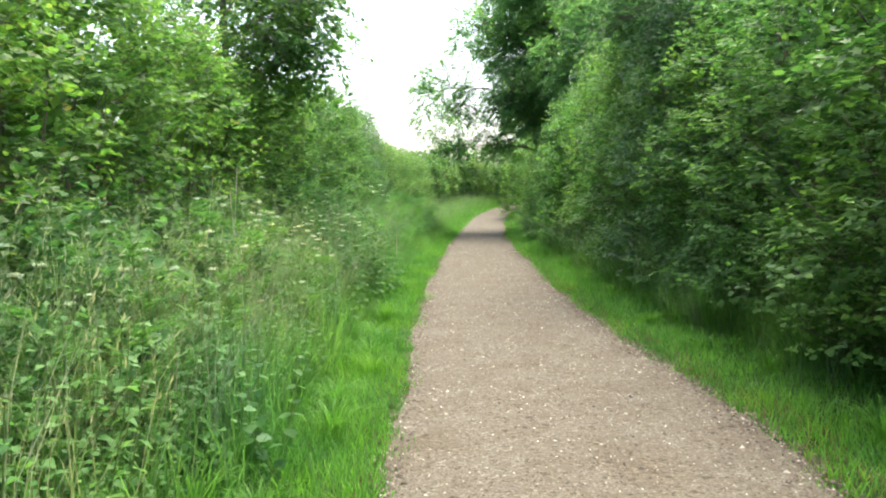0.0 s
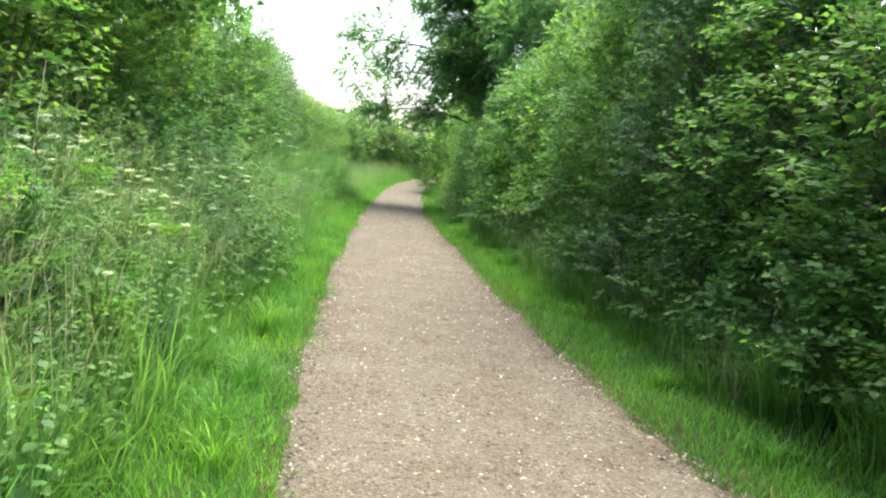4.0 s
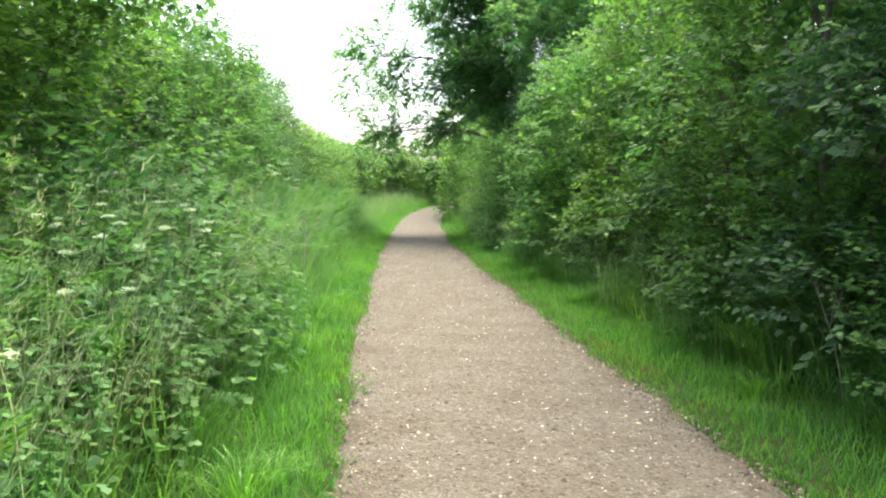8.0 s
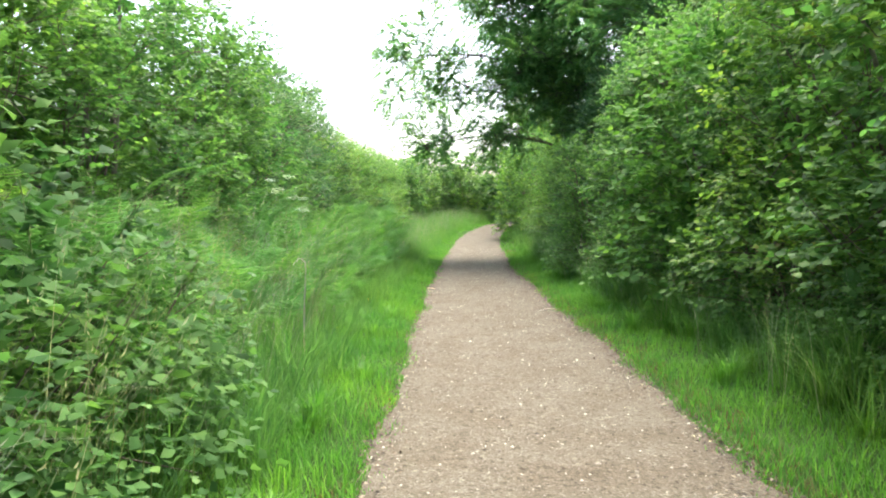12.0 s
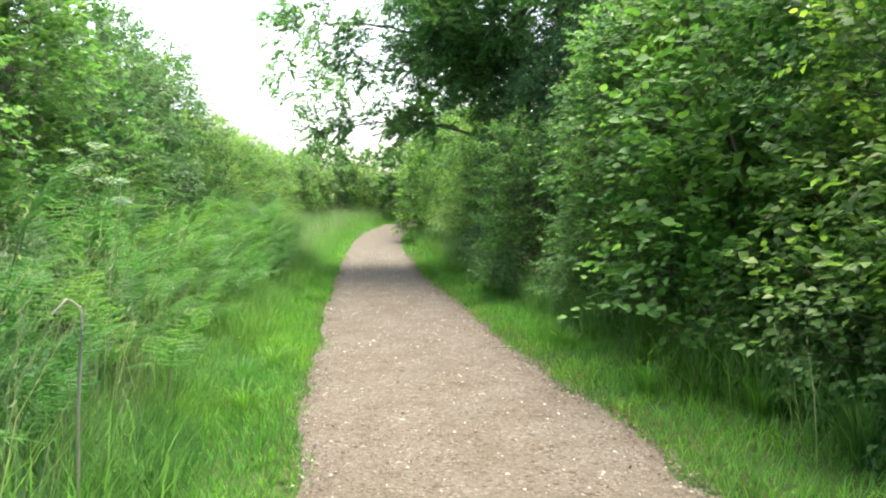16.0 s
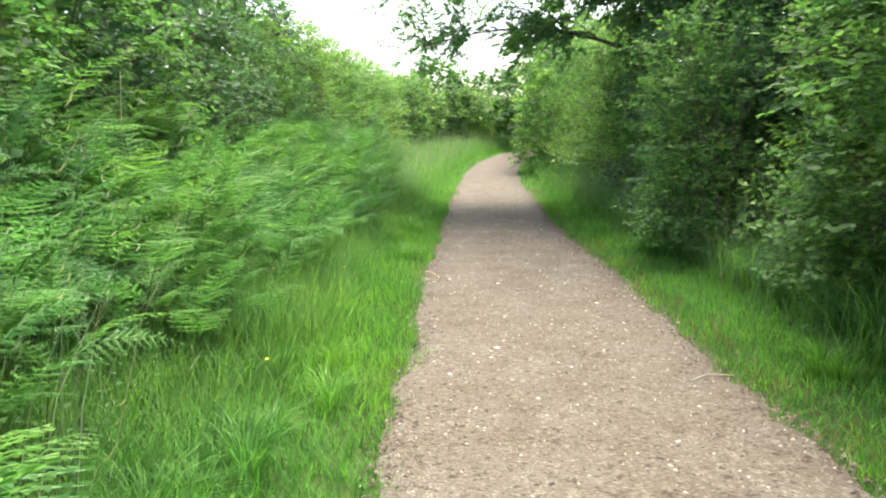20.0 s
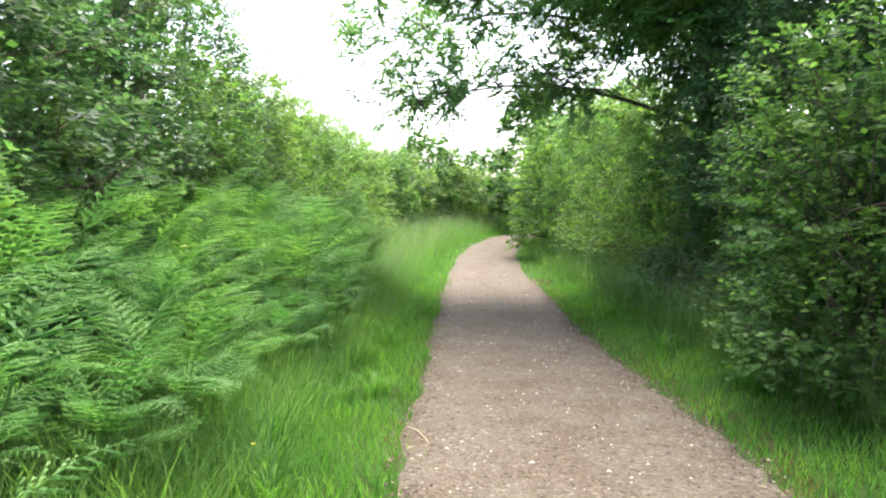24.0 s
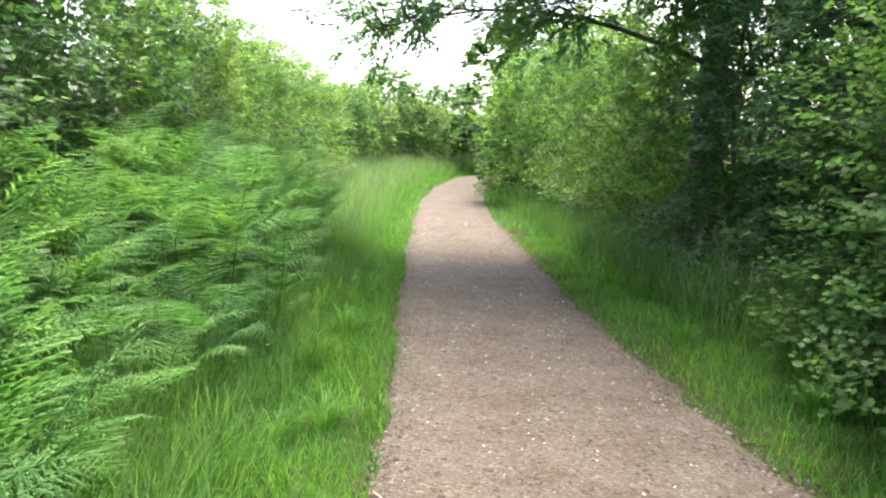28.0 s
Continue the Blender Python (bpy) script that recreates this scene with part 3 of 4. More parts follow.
for y in np.arange(2.6, 25.5, 1.75):
    hedge_plant("low", float(np.interp(y, EDGE_Y, EDGE_R)) + 1.75 + rng.normal(0, 0.12), float(y) + rng.normal(0, 0.3), rng.uniform(-40, 40), rng.uniform(0.8, 1.05), rng.uniform(0.75, 1.1))


def ash_leaves(tips, dirs, per=5):
    """Compound leaves: pairs of narrow leaflets on a stalk, five to a tip."""
    n = len(tips)
    base = np.repeat(tips, per, 0) + rng.normal(size=(n * per, 3)) * 0.13
    d = unit(np.repeat(dirs, per, 0) + spun(n * per, 0.9) + (0, 0, -0.05))
    side = unit(np.cross(d, (0, 0, 1.0)))
    bits = []
    for k in range(4):
        t = 0.05 + 0.05 * k
        droop = np.array((0, 0, -1.0)) * (t * t * 1.2)
        for s in (-1, 1):
            along = side * s + d * 0.55 + (0, 0, -0.12) + spun(n * per, 0.15)
            bits.append(scatter(NARROW, base + d * t + droop, along, np.array((0, 0, 1.0)) + spun(n * per, 0.4), 0.13, 0.22))
    bits.append(scatter(NARROW, base + d * 0.24 + (0, 0, -0.06), d + (0, 0, -0.4), np.array((0, 0, 1.0)) + spun(n * per, 0.3), 0.135, 0.22))
    return bits


def tree(name, x, y, high, limbs, label, leaf_kind, material, size, trunk_r, first, droop=0.25):
    """A tree with a tapered trunk; limbs are (height, direction, reach, lift, end)."""
    root = tagged(new(name), label, "tree")
    root.matrix_basis = pose(x, y, float(ground_z(np.array(x), np.array(y))) - 0.05)
    line = bowed((0, 0, 0), (0.3, 0.2, high), (0.15, 0.1, 0), 10)
    part("trunk", mesh_of(name + "_trunk", *tube(line, np.linspace(trunk_r, 0.05, 10) * (1 + 0.5 * np.exp(-np.linspace(0, 9, 10))), 10), BARK, True), root)
    tips, dirs = [], []
    for h, turn, reach, lift in limbs:
        a = radians(turn)
        start = line[0] * (1 - h / high) + line[-1] * (h / high)
        out = np.array((math.cos(a), math.sin(a), 0))
        end = start + out * reach + (0, 0, lift)
        bough = bowed(start, end, (0, 0, 0.11 * reach), 9)
        bits = [tube(bough, np.linspace(0.014 + 0.006 * reach, 0.005, 9), 7)]
        for k in range(int(8 + reach * 3.5)):
            t = rng.uniform(first, 1.0)
            p = bough[min(8, int(t * 8))] + rng.normal(size=3) * 0.05
            sd = unit(out * rng.uniform(0.2, 1) + np.array((-out[1], out[0], 0)) * rng.choice((-1, 1)) * rng.uniform(0.3, 1.1) + (0, 0, rng.uniform(-0.25, 0.7)))
            ln = rng.uniform(0.7, 1.5) * (0.55 + 0.12 * reach)
            q = p + sd * ln + (0, 0, -droop * ln)
            sub = bowed(p, q, (0, 0, 0.12 * ln), 6)
            bits.append(tube(sub, np.linspace(0.013, 0.005, 6), 5))
            for m in range(5):
                t0 = sub[rng.integers(2, 6)]
                dd = unit(sd + spun(1)[0] * 0.9)
                tw = rng.uniform(0.2, 0.55)
                e = t0 + dd * tw + (0, 0, -droop * tw)
                bits.append(tube(np.stack([t0, (t0 + e) / 2 + (0, 0, 0.03), e]), (0.006, 0.005, 0.003), 3))
                tips.append(e)
                dirs.append(dd)
        part("limb", mesh_of(name + "_limb", *join(bits), BARK, True), root)
    tips, dirs = np.array(tips), np.array(dirs)
    if leaf_kind == "ash":
        bits = ash_leaves(tips, dirs, 5)
    else:
        c, d = np.repeat(tips, 3, 0) + rng.normal(size=(len(tips) * 3, 3)) * 0.2, unit(np.repeat(dirs, 3, 0) + spun(len(tips) * 3, 0.8))
        bits = [twigs(c, d, leaf_kind, 7, rng.uniform(0.25, 0.5, len(c)), size, 0.2)]
    part("crown", mesh_of(name + "_crown", *join(bits), material), root)
    return root


rng = np.random.default_rng(22)
ash_limbs = [(2.8, 178, 5.5, 0.2), (3.9, 160, 5.8, 0.8), (4.6, 186, 6.2, 1.0), (5.6, 140, 4.4, 2.2), (6.2, 170, 4.2, 2.4),
             (7.2, 110, 3.4, 2.4), (7.6, 195, 3.2, 2.6), (8.0, 60, 3.0, 2.2), (8.3, 300, 3.0, 2.2), (6.0, 20, 3.4, 2.0), (4.4, 95, 3.4, 1.0),
             (6.4, 205, 4.2, 1.6), (8.6, 180, 2.4, 2.2), (8.8, 230, 2.4, 2.0),
             (6.6, 255, 3.2, 1.8), (6.8, 280, 3.0, 2.0), (6.2, 292, 4.6, 1.6), (8.2, 150, 3.0, 1.8), (5.0, 150, 3.2, 2.4), (4.6, 200, 2.0, 1.2), (5.3, 130, 2.0, 1.2), (6.1, 235, 2.0, 1.0), (7.3, 180, 2.0, 1.0), (7.9, 265, 2.0, 1.0), (9.0, 160, 1.6, 0.8), (9.4, 250, 1.5, 0.8), (4.0, 250, 2.0, 1.0), (5.8, 320, 3.6, 1.6), (3.6, 252, 3.0, 0.6), (3.9, 216, 3.2, 0.9), (4.2, 300, 3.0, 0.8), (4.4, 236, 3.4, 0.9), (3.2, 272, 2.6, 0.4), (5.2, 266, 4.6, 1.0), (4.6, 277, 4.2, 1.0), (5.9, 285, 4.4, 1.2), (7.0, 150, 3.0, 2.2)]
tree("ash_tree", 4.9, 36.2, 10.5, ash_limbs, "tall ash tree with drooping limbs of feathered leaves over the path", "ash", ASHLEAF, 0.1, 0.24, 0.14, 0.14)
# a second ash, added so that its canopy shades the hedge and verge
hedge_shade_limbs = [(3.6, 260, 2.6, 0.9), (4.0, 310, 2.6, 0.9), (4.3, 220, 2.4, 1.0), (4.8, 280, 2.8, 0.9), (5.2, 180, 2.2, 1.0), (5.6, 240, 2.6, 1.0), (6.0, 330, 2.4, 1.0), (6.3, 60, 2.2, 1.0), (6.8, 200, 2.0, 1.0), (7.0, 290, 2.2, 1.0), (7.5, 110, 1.8, 0.9)]
tree("ash_tree", 6.3, 30.4, 8.6, hedge_shade_limbs, "young ash tree added in the hedge to shade the shrubs and grass below", "ash", ASHLEAF, 0.1, 0.13, 0.12, 0.12)
# added tree, mostly out of view, whose overhanging crown keeps the hedge below dark
shade_tree_limbs = [(3.3, 200, 2.0, 0.7), (3.7, 150, 2.0, 0.8), (4.0, 240, 1.8, 0.8), (4.4, 185, 2.0, 0.9), (4.9, 100, 1.8, 1.0), (5.3, 220, 1.6, 1.0)]
tree("shade_tree", 4.9, 13.8, 6.6, shade_tree_limbs, "added dark-leaved tree, mostly out of view, whose crown shades the hedge", LOBED, BLACKTHORN, 0.085, 0.11, 0.15)
over_limbs = [(3.0, 10, 1.5, 0.8), (3.3, -35, 1.5, 0.8), (3.5, 45, 1.4, 0.9), (3.9, 0, 1.7, 0.9), (4.2, -60, 1.4, 1.0), (4.4, 70, 1.4, 1.0), (4.6, 180, 1.3, 1.0), (4.7, 15, 1.2, 1.2)]
tree("maple_tree", -4.1, 15.0, 5.4, over_limbs, "leafy field maple tree leaning out over the tall weeds", PALMATE, MAPLE, 0.1, 0.08, 0.3)
tall_crown = shrub_meshes("hedgerow_tree", KITE, HAWTHORN, 0.38, 480, 8, 2.9, 2.9, 7.8, 46, 0, (0.4, 0.8), 1.0, 0.6, fill=900, blade=0.4)
far_tree = shrub("hedgerow_tree", tall_crown, "round-crowned green tree rising from the far hedge", "tree", "far trees")
far_tree.matrix_basis = pose(7.2, 67, 0.9)
for k, (x, y, h) in enumerate(((0.6, 67, 0.62), (9.8, 73, 1.0), (12.5, 80, 0.95), (8.2, 60, 0.75), (3.0, 84, 0.72), (7.0, 92, 0.8), (14.0, 98, 0.9), (-2.0, 88, 0.7), (20.0, 92, 0.9))):
    planted(far_tree, x, y, 67.0 * k, h, None, 0.05)

# ---- weeds on the banks ----


def frond(length, arch, pairs, first, widest, pinna, width):
    """A feathered frond along +y that rises and arches over: stalk, and its leaflets."""
    s = np.linspace(first, 0.985, pairs)
    t = np.concatenate([[0.0], s])
    line = np.stack([0 * t, length * (0.1 * t + arch * t**2.2), length * (t - 0.55 * arch * t**2.6)], 1)
    sv, sf = tube(line, np.linspace(0.0065, 0.0015, pairs + 1), 3)
    pos = line[1:]
    d = unit(np.gradient(line, axis=0)[1:])
    up = unit(np.cross((1.0, 0, 0), d))
    reach = widest * length * np.interp((s - first) / (1 - first), (0, 0.12, 0.5, 1), (0.75, 1.0, 0.66, 0.08))
    bits = []
    for sg in (-1, 1):
        along = np.array((sg, 0, 0)) + d * 0.45 - up * 0.12 + spun(pairs, 0.12)
        bits.append(scatter(pinna, pos, along, up + spun(pairs, 0.2), reach, reach * width))
    v, f = join(bits)
    tri = np.concatenate([sf[:, :3], sf[:, [0, 2, 3]]])
    v, f = join([(sv, tri), (v, f)])
    # the leaflets grow out of the stalk
    n = len(pinna[0])
    base = len(sv) + n * np.arange(2 * pairs)
    near = np.argmin(((v[base][:, None] - v[None, :len(sv)]) ** 2).sum(2), 1)
    to = np.arange(len(v))
    to[base] = near
    f = to[f]
    used, f2 = np.unique(f, return_inverse=True)
    return v[used], f2.reshape(f.shape)


def pinna_template(n, core=0.16):
    """A leaflet cut into n pairs of small lobes."""
    v, f = [], []
    for k in range(n):
        y0 = k / n
        w = 0.5 * (1 - 0.8 * (k / n) ** 1.3)
        for sg in (-1, 1):
            b = len(v)
            v += [(0, y0, 0), (sg * w, y0 + 0.75 / n, -0.05), (0, y0 + 0.85 / n, 0)]
            f.append((b, b + 1, b + 2) if sg > 0 else (b, b + 2, b + 1))
    b = len(v)
    v += [(-core, 0, 0), (core, 0, 0), (0, 1, -0.08)]
    f.append((b, b + 1, b + 2))
    return template(v, f)


rng = np.random.default_rng(23)
FINE = pinna_template(4)


TOOTHED = pinna_template(4, 0.27)


def blade_mesh(length, arch):
    v, f = frond(length, arch, 15, 0.1, 0.32, TOOTHED, 0.2)
    return mesh_of("bracken_blade", v, f, FERN)


FERN_BLADES = [blade_mesh(0.8, 0.4), blade_mesh(0.92, 0.5), blade_mesh(0.7, 0.44), blade_mesh(0.56, 0.5)]


def bracken(stalks, tall, label):
    """Upright stalks; each carries a feathered blade at its top and shorter ones in pairs below, held out flat."""
    root = tagged(new("bracken"), label, "fern", "bracken on the bank")
    for k in range(stalks):
        a = 2 * np.pi * k / stalks + rng.uniform(-0.5, 0.5)
        h = tall * rng.uniform(0.6, 1.05)
        foot = np.array((0.12 * math.cos(a), 0.12 * math.sin(a), 0))
        top = foot + (0.2 * math.cos(a), 0.2 * math.sin(a), h)
        line = bowed(foot, top, (0.03, 0.02, 0), 6)
        st = part("stalk", mesh_of("bracken_stalk", *tube(line, np.linspace(0.006, 0.0035, 6), 5), STALK, True), root)
        b = part("frond", FERN_BLADES[rng.integers(0, 3)], st)
        b.matrix_basis = pose(*top, -rng.uniform(8, 40), 0, math.degrees(a) - 90 + rng.uniform(-40, 40))
        for t in (0.74,):
            for sg in (-1, 1):
                q = np.array([np.interp(t + rng.uniform(-0.06, 0.06), np.linspace(0, 1, 6), line[:, m]) for m in range(3)])
                b = part("frond", FERN_BLADES[rng.integers(0, 4)], st)
                b.matrix_basis = pose(*q, -rng.uniform(22, 55), rng.uniform(-15, 15), math.degrees(a) - 90 + sg * rng.uniform(50, 100))
    return root


def umbel(radius):
    """A flat white flower head: rays, each with a tuft of small petals."""
    a, q = rng.uniform(0, 2 * np.pi, 13), np.sqrt(rng.uniform(0.05, 1, 13)) * radius
    tip = np.stack([np.cos(a) * q, np.sin(a) * q, 0.6 * radius - 0.35 * q**2 / radius], 1)
    rays = join([tube(np.stack([np.zeros(3), p]), (0.0012, 0.0008), 3) for p in tip])
    c = np.repeat(tip, 9, 0) + rng.normal(size=(117, 3)) * (0.011, 0.011, 0.004)
    rv, rf = rays
    return join([(rv, np.concatenate([rf[:, :3], rf[:, [0, 2, 3]]])), scatter(KITE, c, spun(117) * (1, 1, 0.2), np.array((0, 0, 1.0)) + spun(117, 0.3), 0.013, 0.017)])


def parsley(tall, heads, label, radius=0.015, leaves=6):
    root = tagged(new("cow_parsley"), label, "wildflower", "cow parsley")
    top = np.array((rng.normal(0, 0.06), rng.normal(0, 0.06), tall))
    line = bowed((0, 0, 0), top, spun(1)[0] * 0.05, 8)
    part("stem", mesh_of("parsley_stem", *tube(line, np.linspace(0.006, 0.003, 8), 5), STEM, True), root)
    for k in range(heads):
        p = line[rng.integers(4, 7)]
        a = rng.uniform(0, 2 * np.pi)
        e = np.array((p[0] + 0.16 * math.cos(a), p[1] + 0.16 * math.sin(a), tall * rng.uniform(0.72, 1.08)))
        part("side_stem", mesh_of("parsley_branch", *tube(bowed(p, e, (0.02 * math.cos(a), 0.02 * math.sin(a), -0.03), 5), np.linspace(0.003, 0.002, 5), 4), STEM, True), root)
        petals = umbel(radius * rng.uniform(0.7, 1.2))
        u = part("umbel", mesh_of("umbel_petals", *petals, PETAL), root, "flat white flower head")
        u.location = e
    for k in range(leaves):
        bl = frond(rng.uniform(0.3, 0.5), rng.uniform(0.5, 0.9), 7, 0.22, 0.4, FINE, 0.5)
        b = part("leaf", mesh_of("parsley_leaf", *bl, HERB), root)
        b.matrix_basis = Matrix.Translation(line[min(7, k)] * (0.95, 0.95, 0.9)) @ Matrix.Rotation(k * 2.4, 4, "Z")
    return root


def nettle(tall, label, leaf=OVATE, material=NETTLE, size=0.08, stems=7, name="nettle"):
    root = tagged(new(name), label, "weed", "nettles and leafy weeds")
    for k in range(stems):
        a = rng.uniform(0, 2 * np.pi)
        foot = np.array((rng.normal(0, 0.1), rng.normal(0, 0.1), 0))
        h = tall * rng.uniform(0.7, 1.05)
        line = bowed(foot, foot + (0.22 * math.cos(a), 0.22 * math.sin(a), h), (0.05 * math.cos(a), 0.05 * math.sin(a), 0), 6)
        st = part("stem", mesh_of("nettle_stem", *tube(line, np.linspace(0.005, 0.002, 6), 4), STEM, True), root)
        lv = np.linspace(0.15, 1.0, 9)
        pos = np.stack([np.interp(lv, np.linspace(0, 1, 6), line[:, m]) for m in range(3)], 1)
        bits = []
        for sg in (0, np.pi):
            an = np.arange(9) * 1.57 + sg
            along = np.stack([np.cos(an), np.sin(an), -0.2 + 0 * an], 1) + spun(9, 0.25)
            bits.append(scatter(leaf, pos, along, np.array((0, 0, 1.0)) + spun(9, 0.3), size * np.interp(lv, (0.1, 0.4, 1), (0.8, 1.1, 0.5))))
        part("foliage", mesh_of("nettle_leaves", *join(bits), material), st)
    return root


def spread(protos, spots, scale=(0.85, 1.15)):
    """Copies of the prototypes at the spots; the first takes the first spot of its own."""
    for n, (x, y) in enumerate(spots):
        pr = protos[n % len(protos)]
        s, turn = rng.uniform(*scale), rng.uniform(0, 360)
        if n < len(protos):
            pr.matrix_basis = pose(x, y, float(ground_z(np.array(x), np.array(y))) - 0.02, 0, 0, turn)
        else:
            planted(pr, x, y, turn, s, None, 0.02)


def left_spots(n, y0, y1, d0, d1):
    y = np.sort(rng.uniform(y0, y1, n))
    y = 0.6 * y + 0.4 * np.linspace(y0, y1, n)
    rng.shuffle(y)
    return [(float(left_edge(b) - rng.uniform(d0, d1)), float(b)) for b in y]


def right_spots(n, y0, y1, d0, d1):
    return [(float(right_edge(b) + rng.uniform(d0, d1)), float(b)) for b in rng.uniform(y0, y1, n)]


rng = np.random.default_rng(24)
parsleys = [parsley(t, h, "cow parsley with lacy leaves and small white flower heads") for t, h in ((1.2, 1), (1.55, 1), (1.0, 0), (1.35, 0), (0.85, 1))]
spread(parsleys, left_spots(150, 1.5, 16.5, 0.95, 3.0), (0.65, 1.25))
spread(parsleys, left_spots(12, 21, 30, 1.5, 2.4))
flowering = [parsley(t, h, "tall cow parsley with many pale flower heads going to seed", 0.018, 6) for t, h in ((1.4, 4), (1.2, 4))]
spread(flowering, left_spots(22, 8.8, 14.0, 0.95, 1.9) + left_spots(10, 4.0, 8.5, 1.3, 2.4), (0.85, 1.1))
hog = [parsley(1.5, 4, "hogweed with broad flat white flower heads", 0.075, 5)]
spread(hog, [(-1.45, 20.4), (-1.75, 21.0)])
nettles = [nettle(t, "stinging nettles with dark toothed leaves among the grass") for t in (1.0, 1.25, 0.85)]
spread(nettles, left_spots(64, 2, 15.5, 1.0, 2.9))
herbs = [nettle(t, "leafy bramble and dock shoots on the bank", LOBED, NETTLE, 0.08, 8, "bramble") for t in (0.6, 0.8)]
docks = [nettle(t, "broad-leaved dock clump at the foot of the bank", ROUND, NETTLE, 0.075, 6, "dock") for t in (0.6, 0.75)]
spread(docks, left_spots(14, 4, 16, 0.75, 1.5) + left_spots(5, 11.5, 13.5, 0.8, 1.5))
spread(herbs, left_spots(28, 8, 15.5, 0.85, 2.4) + left_spots(6, 20, 30, 1.6, 2.4))
spread(herbs, right_spots(36, 3, 40, 1.0, 1.7))
rng = np.random.default_rng(25)
brackens = [bracken(c, t, "bracken with arching feathered green fronds") for c, t in ((3, 1.2), (2, 1.5), (3, 0.9), (3, 1.4))]
spread(brackens, left_spots(64, 16.5, 35, 1.0, 1.6), (0.5, 0.78))
spread([bracken(3, 1.2, "tall bracken with arching feathered green fronds")], left_spots(60, 15.4, 36, 1.5, 2.3), (0.72, 1.0))
spread([bracken(3, 1.35, "tall bracken with arching feathered green fronds")], left_spots(58, 15.4, 36, 2.2, 3.4) + left_spots(14, 35.5, 41, 1.7, 3.4), (0.8, 1.05))

# ---- grass ----
rng = np.random.default_rng(26)
BLADE = template([(-0.5, 0, 0), (0.5, 0, 0), (-0.42, 0.55, 0.1), (0.42, 0.55, 0.1), (0, 1, 0.38)], [(0, 1, 3), (0, 3, 2), (2, 3, 4)])


def blades(side, n, y0, y1, d0, d1, tall, width, near=1.0):
    y = y0 + (y1 - y0) * rng.random(n) ** near
    d = rng.uniform(d0, d1, n)
    x = left_edge(y) - d if side < 0 else right_edge(y) + d
    patch = 0.85 + 0.22 * np.sin(x * 2.1 + y * 1.3) * np.sin(y * 0.7 + 1) + 0.12 * np.sin(y * 4 + x * 5)
    d = d + 0.06 * np.sin(y * 2.3 + side) + 0.045 * np.sin(y * 6.1 + 2 * side)
    x = left_edge(y) - d if side < 0 else right_edge(y) + d
    h = rng.uniform(*tall, n) * patch * np.interp(d, (0, 0.12, 0.5), (0.45, 0.75, 1.0))
    pos = np.stack([x, y, ground_z(x, y) - 0.01], 1)
    a = rng.uniform(0, 2 * np.pi, n)
    lean = np.stack([np.cos(a), np.sin(a), 0 * a], 1)
    up = np.array((0, 0, 1.0)) + lean * rng.uniform(0.05, 0.5, n)[:, None]
    return pos, up, lean, h, scatter(BLADE, pos, up, lean, h, rng.uniform(0.6, 1.3, n) * width)


def grass(name, label, material, *patches):
    bits = [blades(*p)[4] for p in patches]
    tagged(new(name, mesh_of(name, *join(bits), material)), label, "grass", kind="stuff")


grass("verge_grass", "short bright green grass along the path's edge", GRASS,
      (-1, 50000, 2.2, 40, -0.08, 1.1, (0.08, 0.27), 0.008, 1.15), (-1, 9000, 2.2, 40, -0.2, 0.1, (0.04, 0.14), 0.007, 1.15), (-1, 9000, 40, 90, -0.05, 1.2, (0.12, 0.3), 0.016))
grass("verge_grass", "short green grass under the hedge beside the path", GRASS,
      (1, 46000, 2.2, 40, -0.08, 1.1, (0.06, 0.22), 0.008, 1.15), (1, 9000, 2.2, 40, -0.2, 0.1, (0.04, 0.13), 0.007, 1.15), (1, 7000, 40, 90, -0.05, 1.2, (0.1, 0.3), 0.016))
grass("tall_grass", "tall rank grass on the bank among the weeds", TALLGRASS,
      (-1, 17000, 1.5, 20, 0.7, 2.9, (0.35, 0.9), 0.01, 1.1), (-1, 12000, 19, 36, 0.75, 2.4, (0.25, 0.75), 0.006), (-1, 11000, 15.5, 36, 0.6, 1.7, (0.25, 0.6), 0.008), (-1, 15000, 32, 48, 0.6, 3.8, (0.4, 0.85), 0.007), (-1, 9000, 46, 80, 0.5, 3.8, (0.5, 0.95), 0.014))
grass("tall_grass", "long shaded grass at the foot of the hedge", TALLGRASS,
      (1, 17000, 2, 45, 0.85, 1.7, (0.3, 0.85), 0.007, 1.1), (1, 5000, 45, 80, 0.6, 1.8, (0.4, 0.9), 0.016))


